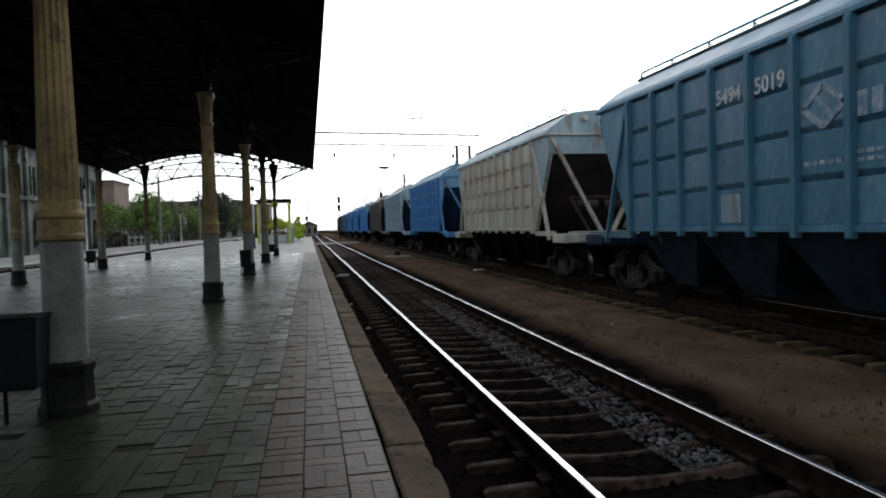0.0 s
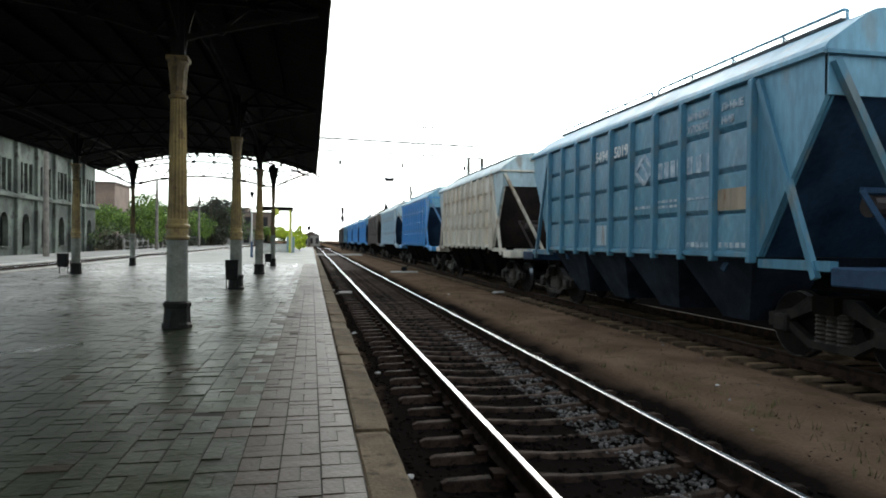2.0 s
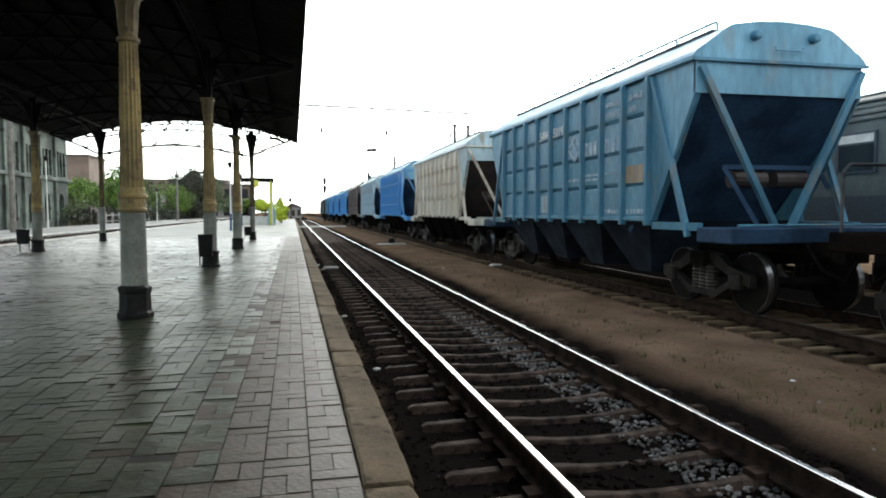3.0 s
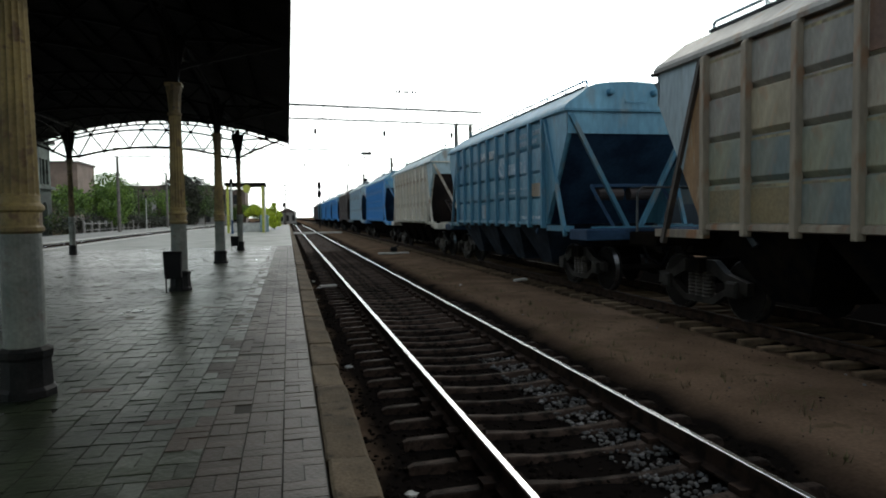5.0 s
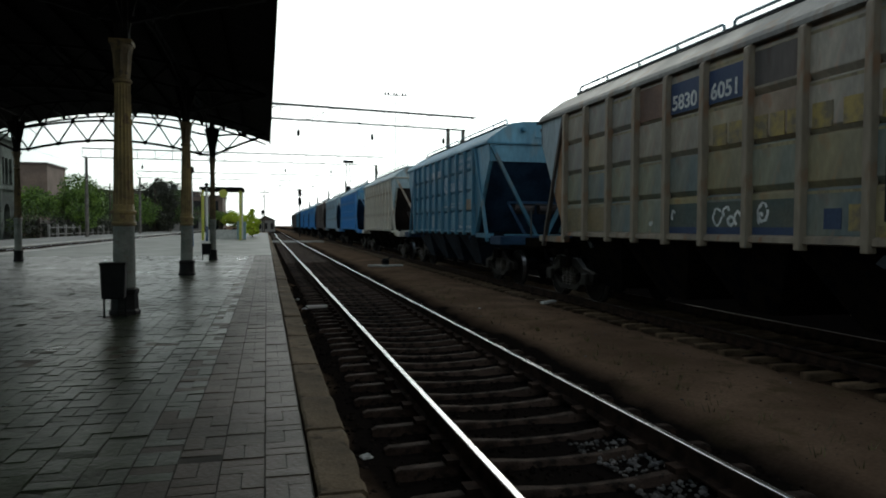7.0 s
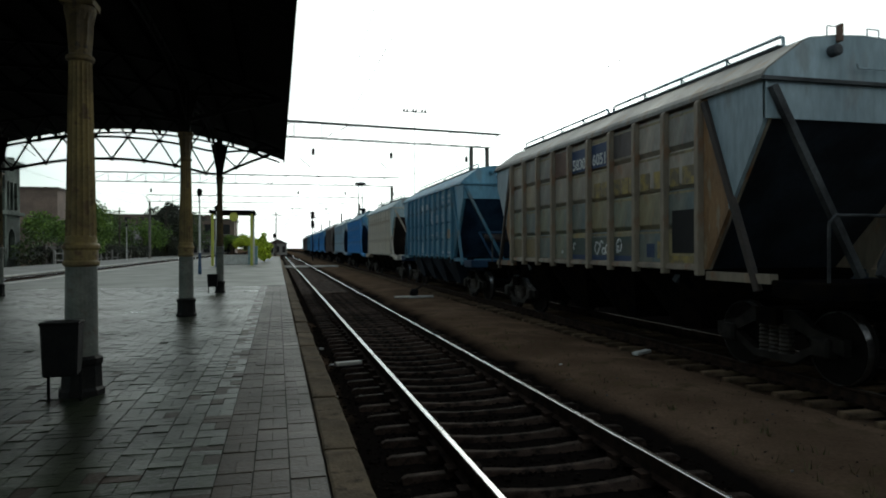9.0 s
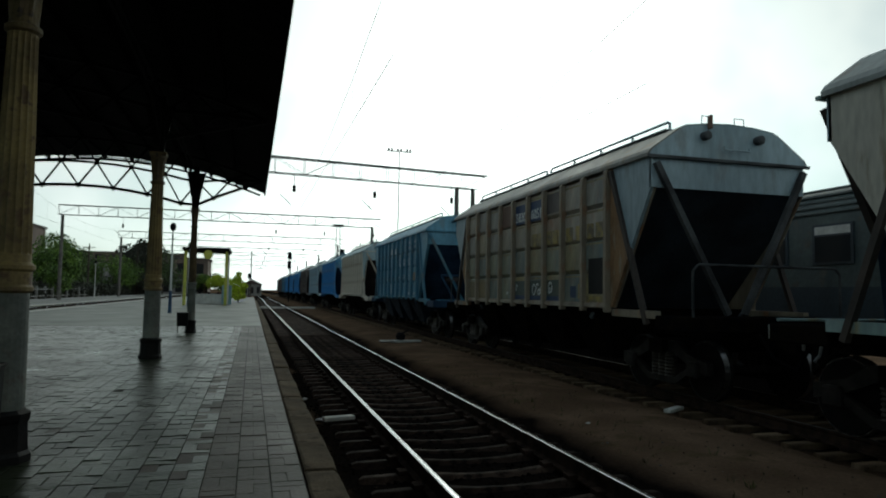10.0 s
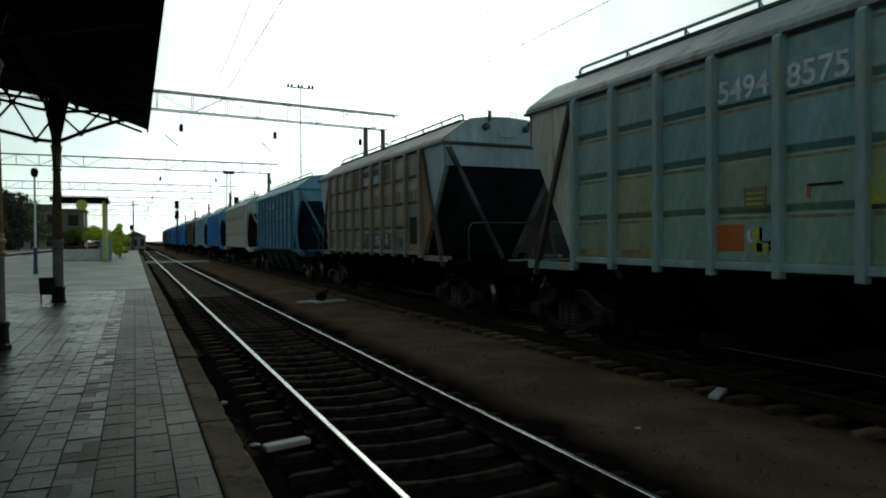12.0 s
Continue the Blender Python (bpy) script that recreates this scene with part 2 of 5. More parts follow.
CONCRETE = surface("old_concrete", (0.075, 0.05, 0.038), (0.026, 0.018, 0.014), 4.5, 45, 0.8, bump=0.6, vary=0.4, c=(0.02, 0.015, 0.012), spec=0.06)
WHITEWASH = surface("whitewashed_block", (0.75, 0.74, 0.7), (0.5, 0.48, 0.44), 4, 30, 0.8)
STONE = surface("ballast_stone", (0.02, 0.015, 0.012), (0.009, 0.007, 0.006), 3, 50, 0.85, vary=0.5, island=True, spec=0.0)
STONE_PALE = surface("pale_ballast_stone", (0.19, 0.175, 0.165), (0.085, 0.078, 0.072), 3, 50, 0.8, vary=0.45, island=True, spec=0.15)
RAIL_SIDE = surface("rusty_rail", (0.05, 0.032, 0.024), (0.025, 0.018, 0.015), 6, 60, 0.8, metal=0.2, spec=0.0)
RAIL_TOP = surface("polished_rail_head", (0.6, 0.6, 0.62), (0.42, 0.41, 0.42), 1.5, 40, 0.24, metal=1.0, bump=0.02)
RAIL_DULL = surface("dull_rail_head", (0.1, 0.08, 0.07), (0.06, 0.05, 0.045), 4, 40, 0.6, metal=0.4, spec=0.2)
# The last bed's near-black also holds the shade under the train.
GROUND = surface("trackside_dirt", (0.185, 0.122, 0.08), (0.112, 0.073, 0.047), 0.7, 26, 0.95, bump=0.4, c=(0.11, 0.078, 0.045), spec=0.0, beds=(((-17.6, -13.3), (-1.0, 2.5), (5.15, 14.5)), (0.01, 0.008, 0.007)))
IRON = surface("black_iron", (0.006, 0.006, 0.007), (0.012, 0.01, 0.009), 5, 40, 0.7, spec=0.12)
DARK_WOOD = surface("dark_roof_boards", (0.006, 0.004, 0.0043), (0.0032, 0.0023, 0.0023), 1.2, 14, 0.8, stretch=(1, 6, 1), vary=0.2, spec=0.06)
COL_DARK = surface("dark_yellow_paint", (0.16, 0.11, 0.045), (0.085, 0.06, 0.03), 3, 30, 0.7, c=(0.05, 0.035, 0.025))
COL_YELLOW = surface("yellow_column_paint", (0.33, 0.235, 0.085), (0.17, 0.12, 0.05), 2.5, 30, 0.6, c=(0.15, 0.09, 0.045))
COL_GREY = surface("grey_column_paint", (0.21, 0.215, 0.185), (0.13, 0.137, 0.118), 2.5, 30, 0.6, c=(0.16, 0.14, 0.12))
COL_BLACK = surface("black_plinth_paint", (0.01, 0.01, 0.01), (0.02, 0.018, 0.017), 5, 40, 0.55, spec=0.12)
BINMAT = surface("black_bin_sheet", (0.007, 0.007, 0.008), (0.012, 0.012, 0.012), 5, 40, 0.6, spec=0.12)
# Grimy, and taken near black for the deep shade under the wagons.
UNDER = surface("grimy_shaded_underframe", (0.005, 0.005, 0.006), (0.011, 0.009, 0.007), 4, 30, 0.8, spec=0.0)
TREAD = surface("worn_wheel_steel", (0.45, 0.45, 0.46), (0.25, 0.24, 0.23), 6, 40, 0.35, metal=1.0)
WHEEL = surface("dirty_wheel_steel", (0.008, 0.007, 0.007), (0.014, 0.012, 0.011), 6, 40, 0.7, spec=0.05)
BRAKE = surface("rusty_reservoir", (0.06, 0.042, 0.04), (0.035, 0.028, 0.028), 3, 30, 0.6)
GALV = surface("weathered_steel", (0.2, 0.2, 0.2), (0.11, 0.1, 0.1), 4, 30, 0.6, metal=0.3)
MASTMAT = surface("weathered_concrete_mast", (0.2, 0.18, 0.16), (0.12, 0.11, 0.1), 3, 30, 0.8)
LEAF = surface("leaf_green", (0.075, 0.12, 0.025), (0.04, 0.07, 0.018), 0.6, 8, 0.6, bump=0, vary=0.45, island=True)
LEAF_LIGHT = surface("leaf_spring_green", (0.16, 0.26, 0.035), (0.07, 0.13, 0.02), 0.6, 8, 0.6, bump=0, vary=0.5, island=True)
LEAF_YELLOW = surface("leaf_yellow", (0.6, 0.7, 0.05), (0.38, 0.48, 0.04), 0.9, 8, 0.6, bump=0, vary=0.4, island=True)
LEAF_HAZE = surface("hazy_far_leaf", (0.2, 0.22, 0.18), (0.15, 0.17, 0.14), 0.05, 2, 0.8, bump=0, vary=0.3, island=True)
LEAF_DARK = surface("leaf_dark", (0.06, 0.066, 0.04), (0.034, 0.036, 0.026), 0.6, 8, 0.7, bump=0, vary=0.45, island=True)
WEED = surface("dry_weed", (0.1, 0.1, 0.03), (0.12, 0.085, 0.04), 3, 20, 0.7, bump=0, vary=0.4, island=True)
BARK = surface("bark", (0.08, 0.06, 0.045), (0.05, 0.04, 0.03), 5, 30, 0.9)
PLASTER = surface("sooty_plaster", (0.115, 0.14, 0.118), (0.038, 0.048, 0.042), 0.35, 4, 0.9, c=(0.03, 0.03, 0.027))
BRICK_FAR = surface("far_brick", (0.22, 0.16, 0.13), (0.16, 0.12, 0.1), 0.3, 3, 0.9)
RUIN = surface("ruined_brown_wall", (0.085, 0.07, 0.058), (0.04, 0.035, 0.03), 0.8, 6, 0.9, c=(0.11, 0.1, 0.09))
SHED = surface("far_shed_wall", (0.36, 0.35, 0.33), (0.26, 0.25, 0.24), 0.2, 3, 0.9)
VOID = surface("unlit_room", (0.012, 0.012, 0.013), (0.02, 0.02, 0.02), 1, 5, 0.9)
ROOF_FAR = surface("far_roof", (0.14, 0.1, 0.09), (0.1, 0.085, 0.08), 0.5, 4, 0.9)
WHITE = surface("white_paint", (0.75, 0.75, 0.72), (0.6, 0.6, 0.57), 3, 30, 0.6)
LETTER = surface("worn_white_lettering", (0.86, 0.87, 0.85), (0.52, 0.56, 0.57), 9, 60, 0.7)
LETTER_FADED = surface("faded_white_lettering", (0.5, 0.57, 0.62), (0.22, 0.33, 0.44), 8, 60, 0.7)
LETTER_YELLOW = surface("worn_yellow_lettering", (0.42, 0.32, 0.11), (0.2, 0.17, 0.12), 6, 60, 0.7)
BLUE_POST = surface("blue_post_paint", (0.04, 0.1, 0.2), (0.03, 0.06, 0.12), 4, 30, 0.5)
YELLOW_POST = surface("yellow_post_paint", (0.6, 0.6, 0.09), (0.45, 0.46, 0.08), 4, 30, 0.5)
TEAL = surface("pale_blue_panel", (0.3, 0.45, 0.5), (0.22, 0.34, 0.38), 3, 30, 0.5)
COACH = surface("coach_paint", (0.095, 0.125, 0.125), (0.055, 0.075, 0.08), 0.8, 12, 0.5, c=(0.1, 0.1, 0.09))
COACH_DARK = surface("coach_lower_paint", (0.04, 0.06, 0.08), (0.03, 0.04, 0.05), 0.8, 12, 0.5)
GLASS = bpy.data.materials.new("window_glass")
GLASS.use_nodes = True
gb = GLASS.node_tree.nodes["Principled BSDF"]
gb.inputs["Base Color"].default_value, gb.inputs["Roughness"].default_value = (0.02, 0.025, 0.03, 1), 0.08
SLEEPER_WOOD = surface("pale_sleeper", (0.2, 0.14, 0.09), (0.09, 0.064, 0.042), 4, 40, 0.85, vary=0.4, stretch=(0.4, 2, 1), spec=0.03)
PEBBLE = surface("dirty_pebble", (0.1, 0.075, 0.055), (0.05, 0.037, 0.028), 3, 50, 0.9, vary=0.5, island=True, spec=0.0)
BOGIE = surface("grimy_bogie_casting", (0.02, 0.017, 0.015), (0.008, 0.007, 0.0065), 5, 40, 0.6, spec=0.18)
SPRING = surface("greasy_spring_steel", (0.075, 0.065, 0.055), (0.035, 0.03, 0.026), 6, 40, 0.5, metal=0.3, spec=0.3)
SCRAP = surface("crumpled_paper", (0.6, 0.59, 0.56), (0.42, 0.4, 0.37), 14, 60, 0.85, bump=0.4)


# ---- ground ----
def ground_height(x, y):
    base = -0.27
    if -0.95 < x < 3.0:
        base = -0.25
    if 2.3 < x < 4.85:
        base = -0.21 + 0.095 * max(0, 1 - abs(x - 3.6) / 1.3) ** 0.6
    if 4.85 <= x < 8.2:
        base = -0.262
    if -1.2 < x < 9 and -12 < y < 70:
        base += 0.03 * noise.noise((x * 1.7, y * 1.7, 0)) + 0.018 * noise.noise((x * 6, y * 6, 3))
    return base


def build_ground():
    xs = [-2500, -600, -200, -80, -40, -25, -14, -7, -1.3] + [-0.95 + 0.16 * i for i in range(62)] + [9.5, 12, 16, 25, 50, 120, 400, 2500]
    ys = [-300, -60, -20, -10] + [-4 + 0.25 * i for i in range(210)] + [50 + 2.0 * i for i in range(30)] + [115, 140, 180, 250, 400, 800, 3000]
    verts = [(x, y, ground_height(x, y)) for y in ys for x in xs]
    n = len(xs)
    faces = [(j * n + i, j * n + i + 1, (j + 1) * n + i + 1, (j + 1) * n + i) for j in range(len(ys) - 1) for i in range(n - 1)]
    me = bpy.data.meshes.new("ground")
    me.from_pydata(verts, [], faces)
    me.shade_smooth()
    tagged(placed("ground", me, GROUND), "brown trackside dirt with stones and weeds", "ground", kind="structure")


def rail_mesh(length):
    side = [(-0.075, -0.18), (0.075, -0.18), (0.075, -0.165), (0.02, -0.145), (0.01, -0.05), (0.036, -0.035), (0.036, -0.004), (-0.036, -0.004), (-0.036, -0.035), (-0.01, -0.05), (-0.02, -0.145), (-0.075, -0.165)]
    bm = prism(bmesh.new(), side, "y", 0, length)
    top = prism(bmesh.new(), [(-0.025, -0.006), (0.025, -0.006), (0.025, -0.003), (0.019, 0.0), (-0.019, 0.0), (-0.025, -0.003)], "y", 0, length)
    return bm, top


def track(name, axis, y0, y1, sleeper_from, sleeper_to, material, label, head, first=0.04, pitch=0.5493, timber=False):
    t = thing(name, axis, 0, 0, label, "track", kind="structure")
    for sx in (-0.7975, 0.7975):
        bm, top = rail_mesh(y1 - y0)
        r = part("rail", bm, RAIL_SIDE, t)
        r.location = (sx, y0, 0)
        h = part("rail_head", top, head, r, "steel running surface")
    bm, rings = bmesh.new(), []
    if timber:
        # squared timbers with worn, rounded ends
        rows = [(x, -0.186, 0.085) for x in (-1.34, -1.325, -0.9, 0, 0.9, 1.325, 1.34)]
    else:
        # cast sleepers, dished between the rails and half sunk in the ballast
        rows = ((-1.35, -0.205, 0.04), (-1.3, -0.186, 0.052), (-0.95, -0.178, 0.06), (-0.62, -0.18, 0.058), (-0.3, -0.207, 0.042), (0.0, -0.212, 0.04), (0.3, -0.205, 0.042), (0.62, -0.18, 0.058), (0.95, -0.178, 0.06), (1.3, -0.186, 0.052), (1.35, -0.205, 0.04))
    for x, top, half in rows:
        foot = half + 0.01 if timber else 0.115
        rings.append([bm.verts.new(v) for v in ((x, -foot, -0.34), (x, -half, top - 0.012), (x, -half + 0.012, top), (x, half - 0.012, top), (x, half, top - 0.012), (x, foot, -0.34))])
    for a, b in zip(rings, rings[1:]):
        for i in range(5):
            bm.faces.new((a[i], a[i + 1], b[i + 1], b[i]))
    bm.faces.new(rings[0][::-1])
    bm.faces.new(rings[-1])
    bmesh.ops.recalc_face_normals(bm, faces=bm.faces[:])
    me = bpy.data.meshes.new("sleeper")
    bm.to_mesh(me)
    bm.free()
    rng = random.Random(5)
    clip = boxes_mesh("rail_fastening", [(sx * 0.7975 + o - 0.05, sx * 0.7975 + o + 0.05, -0.07, 0.07, -0.18, -0.135) for sx in (-1, 1) for o in (-0.11, 0.11)])
    y, rows = y0 + first, []
    while y < y1:
        if sleeper_from <= y <= sleeper_to:
            s = placed("sleeper", me, material, t)
            s.matrix_basis = pose(rng.uniform(-0.03, 0.03), y + rng.uniform(-0.02, 0.02), rng.uniform(-0.012, 0.008), 0, 0, rng.uniform(-0.8, 0.8))
            k = placed("rail_fastening", clip, RAIL_SIDE, s)
        else:
            rows.append((-1.35, 1.35, y - 0.13, y + 0.13, -0.34, -0.178))
        y += pitch
    if rows:
        tagged(placed("sleepers", boxes_mesh("sleepers", rows), material, t), kind="stuff")
    return t


def stones(name, count, zone, sizes, material, label, seed, z=-0.2):
    """Loose stones scattered over a zone x0, x1, y0, y1, thicker where the walk begins."""
    rng = np.random.RandomState(seed)
    base = np.array([(0, 0, 1), (0.9, 0, 0.3), (0.28, 0.85, 0.3), (-0.72, 0.53, 0.3), (-0.72, -0.53, 0.3), (0.28, -0.85, 0.3), (0.7, 0.5, -0.5), (-0.3, 0.8, -0.5), (-0.8, 0, -0.5), (-0.3, -0.8, -0.5), (0.7, -0.5, -0.5)])
    faces = [(0, 1, 2), (0, 2, 3), (0, 3, 4), (0, 4, 5), (0, 5, 1), (1, 6, 2), (2, 6, 7), (2, 7, 3), (3, 7, 8), (3, 8, 4), (4, 8, 9), (4, 9, 5), (5, 9, 10), (5, 10, 1), (1, 10, 6)]
    V, Fs = [], []
    for i in range(count):
        x, y = rng.uniform(zone[0], zone[1]), zone[2] + (zone[3] - zone[2]) * rng.uniform() ** 1.4
        s = rng.uniform(*sizes)
        a = rng.uniform(0, 6.28)
        p = base * (1 + rng.uniform(-0.3, 0.3, (11, 1))) * s * np.array((1, rng.uniform(0.6, 1), rng.uniform(0.5, 0.8)))
        rot = np.array(((math.cos(a), -math.sin(a), 0), (math.sin(a), math.cos(a), 0), (0, 0, 1)))
        p = p @ rot.T + (x, y, max(ground_height(x, y), z) + s * 0.15)
        k = len(V)
        V.extend(p.tolist())
        Fs.extend([(f[0] + k, f[1] + k, f[2] + k) for f in faces])
    me = bpy.data.meshes.new(name)
    me.from_pydata(V, [], Fs)
    tagged(placed(name, me, material), label, "ballast", kind="stuff")


build_ground()
track("railway_track_1", 0.7975, -6, 170, -3, 46, CONCRETE, "running line with polished rails on dirty concrete sleepers", RAIL_TOP)
track("railway_track_2", TRAIN_X, -30, 320, 2, 46, SLEEPER_WOOD, "line under the goods train on pale sleepers", RAIL_DULL, 0.3, 0.5493, True)
track("railway_track_3", 12.2, -10, 200, 900, 901, SLEEPER_WOOD, "siding beyond the goods train", RAIL_DULL)
far_line = track("railway_track_4", -15.45, 0, 200, 900, 901, CONCRETE, "line on the far side of the platform", RAIL_TOP)
far_line.location.z = 0.13
part("ballast_bed", box(bmesh.new(), -1.6, 1.9, 0, 200, -0.6, -0.21), STONE, far_line, "dark ballast bed")
stones("trackside_stones", 14000, (-0.9, 2.3, 1, 34), (0.012, 0.034), STONE, "dark dirty ballast stones round the sleepers", 3, -0.27)
stones("pale_ballast_heap", 2300, (1.02, 1.55, 5, 17.5), (0.012, 0.032), STONE_PALE, "pale broken ballast heaped along one rail", 4, -0.225)
stones("scattered_stones", 2200, (2.6, 5.3, 2, 45), (0.006, 0.017), PEBBLE, "scattered pebbles on the dirt between the lines", 6)
stones("pale_pebbles", 90, (2.5, 5.2, 2, 40), (0.01, 0.024), STONE_PALE, "few pale pebbles on the dirt", 7)
for x, y, rz, l in ((4.95, 27.0, 32, 0.5), (-0.42, 27.2, 14, 0.46)):
    s = part("concrete_slab", soft_box(-l / 2, l / 2, -0.065, 0.065, 0, 0.06, 0.012), WHITEWASH if x > 0 else PALE_KERB)
    s.matrix_basis = pose(x, y, -0.172, 0, 0, rz)
    tagged(s, "whitewashed concrete block lying by the rails", "block")



def weeds():
    rng = np.random.RandomState(8)
    V, Fs = [], []
    for i in range(260):
        x, y = rng.uniform(2.55, 3.5), 2 + 30 * rng.uniform() ** 1.3
        z = ground_height(x, y)
        for k in range(rng.randint(3, 9)):
            a, l = rng.uniform(0, 6.28), rng.uniform(0.03, 0.12)
            dx, dy = math.cos(a), math.sin(a)
            q = len(V)
            bx, by = x + rng.uniform(-0.05, 0.05), y + rng.uniform(-0.05, 0.05)
            V.extend([(bx - dy * 0.006, by + dx * 0.006, z - 0.01), (bx + dy * 0.006, by - dx * 0.006, z - 0.01), (bx + dx * l * 0.6, by + dy * l * 0.6, z + l)])
            Fs.append((q, q + 1, q + 2))
    me = bpy.data.meshes.new("weeds")
    me.from_pydata(V, [], Fs)
    tagged(placed("weeds", me, WEED), "sparse dry weeds beside the outer rail", "weeds", kind="stuff")


weeds()


def paper_scrap(x, y, z, size, seed):
    rng = random.Random(seed)
    bm = bmesh.new()
    bmesh.ops.create_icosphere(bm, subdivisions=2, radius=size)
    for v in bm.verts:
        v.co *= rng.uniform(0.65, 1.2)
        v.co.z *= 0.45
    o = part("paper_scrap", bm, SCRAP)
    o.matrix_basis = pose(x, y, z + size * 0.2, 0, 0, rng.uniform(0, 180))
    tagged(o, "crumpled pale paper scrap lying on the ballast", "litter", "scraps by the rails")


for i, (x, y, size) in enumerate(((-0.62, 13.4, 0.05), (-0.7, 17.6, 0.06), (-0.5, 21.0, 0.05), (-0.78, 9.1, 0.035), (-0.66, 27.6, 0.055), (-0.72, 29.6, 0.05), (-0.8, 25.1, 0.035), (-0.55, 24.3, 0.03), (3.4, 11.4, 0.04), (3.0, 26.2, 0.035))):
    paper_scrap(x, y, ground_height(x, y), size, 60 + i)

# a point lever on its pale boards
lever = thing("point_lever", 3.55, 41.5, -0.13, "small point lever on pale boards between the lines", "lever")
part("base_board", soft_box(-0.75, 0.75, -0.12, 0.12, 0, 0.07, 0.01), PALE_KERB, lever, "pale yellow board")
part("base_board", soft_box(-0.3, 0.3, -0.4, -0.15, 0, 0.06, 0.01), PALE_KERB, lever)
bm = bmesh.new()
chain(bm, [(0, 0, 0.07), (0.05, 0, 0.3), (0.28, 0, 0.42)], 0.03)
part("lever_arm", bm, IRON, lever)
part("weight", lathe([(0.06, 0.06), (0.16, 0.1), (0.18, 0.25), (0.1, 0.34)], 12), IRON, lever, "black counterweight")

# timber crossing over the running line
crossing = thing("timber_crossing", 2.2, 86, 0, "pale boarded crossing over the rails", "crossing")
for i in range(4):
    part("board", soft_box(-3.2, 2.2, -0.8 + 0.4 * i, -0.44 + 0.4 * i, -0.15, 0.004, 0.01), PALE_KERB, crossing)

# ---- platform ----
PX0, PX1, PZ = -13.7, -1.235, 0.21
platform = thing("platform", 0, 0, 0, "paved station platform of grey and reddish block pavers", "platform", kind="structure")
part("platform_bed", box(bmesh.new(), PX0 + 0.26, PX1, -60, 150, -0.35, PZ - 0.0075), JOINT, platform)
part("far_paving", box(bmesh.new(), PX0 + 0.27, PX1 - 0.01, 45.6, 149, PZ - 0.012, PZ - 0.002), SKYLIT_PAVING, platform, "smooth paving beyond the canopy, coloured paler for the open sky")
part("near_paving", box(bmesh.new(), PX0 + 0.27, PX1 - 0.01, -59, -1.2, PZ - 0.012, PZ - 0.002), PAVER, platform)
rng = random.Random(2)
single, red_bed, grey_bed = [], [], []
CELL = 0.252
columns = int((PX1 - PX0 - 0.28) / CELL)
for c in range(columns):
    x1 = PX1 - 0.004 - CELL * c
    near_edge = c < 3
    drift = rng.uniform(-0.02, 0.02)
    for k in range(int(46.75 / CELL)):
        y = -1.2 + CELL * k + drift
        flip = (c + k) % 2
        for half in (0, 1):
            if rng.random() < 0.002:
                continue
            g = rng.uniform(0.0015, 0.004)
            if flip:
                row = (x1 - CELL + 0.006 - half * (0.006 - g) + half * CELL / 2, x1 - CELL / 2 - g + half * (CELL / 2 - 0.001), y + g, y + CELL - g)
            else:
                row = (x1 - CELL + 0.006, x1 - 0.006, y + half * CELL / 2 + g, y + (half + 1) * CELL / 2 - g)
            red = near_edge or rng.random() < (0.4 if c == 3 else 0.015)
            top = PZ + rng.uniform(-0.004, 0.003) * (1 if y < 32 else 0.4)
            if near_edge and 4.2 < y < 16.6 and len(single) < 300:
                single.append((row + (PZ - 0.03, top), red, flip))
            else:
                (red_bed if red else grey_bed).append(row + (PZ - 0.03, top))
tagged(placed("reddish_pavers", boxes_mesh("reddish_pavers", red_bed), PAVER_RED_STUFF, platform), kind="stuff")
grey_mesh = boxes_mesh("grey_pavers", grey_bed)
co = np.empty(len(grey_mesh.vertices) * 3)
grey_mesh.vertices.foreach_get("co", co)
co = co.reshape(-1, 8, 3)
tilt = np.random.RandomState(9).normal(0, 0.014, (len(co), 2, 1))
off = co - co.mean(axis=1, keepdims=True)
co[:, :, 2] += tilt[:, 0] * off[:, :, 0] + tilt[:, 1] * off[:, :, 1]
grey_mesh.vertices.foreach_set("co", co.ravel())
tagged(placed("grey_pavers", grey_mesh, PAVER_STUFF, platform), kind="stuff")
kerb = thing("platform_kerb", 0, 0, 0, "worn concrete kerb blocks along the platform edge", "kerb", kind="structure")
def kerb_block(length, seed):
    """A kerb block with a chipped, uneven top edge."""
    rng = random.Random(seed)
    n = max(4, int(length / 0.12))
    bm, rings = bmesh.new(), []
    for i in range(n + 1):
        y = 0.007 + (length - 0.014) * i / n
        end = 0.012 if i in (0, n) else 0.0
        chip = rng.uniform(0.0, 0.007) + (0.022 if rng.random() < 0.06 else 0)
        inner = rng.uniform(0.0, 0.012)
        z = rng.uniform(-0.006, 0.004) - end
        rings.append([bm.verts.new(v) for v in ((-0.138, y, -0.32), (-0.138 + inner, y, z - 0.012), (-0.12 + inner, y, z), (0.115 - chip, y, z), (0.138 - chip * 0.5, y, z - 0.02 - chip), (0.138, y, -0.32))])
    for p, q in zip(rings, rings[1:]):
        for i in range(5):
            bm.faces.new((p[i], q[i], q[i + 1], p[i + 1]))
    bm.faces.new(rings[0])
    bm.faces.new(rings[-1][::-1])
    bmesh.ops.recalc_face_normals(bm, faces=bm.faces[:])
    me = bpy.data.meshes.new("kerb_block")
    bm.to_mesh(me)
    bm.free()
    me.materials.append(KERB)
    return me


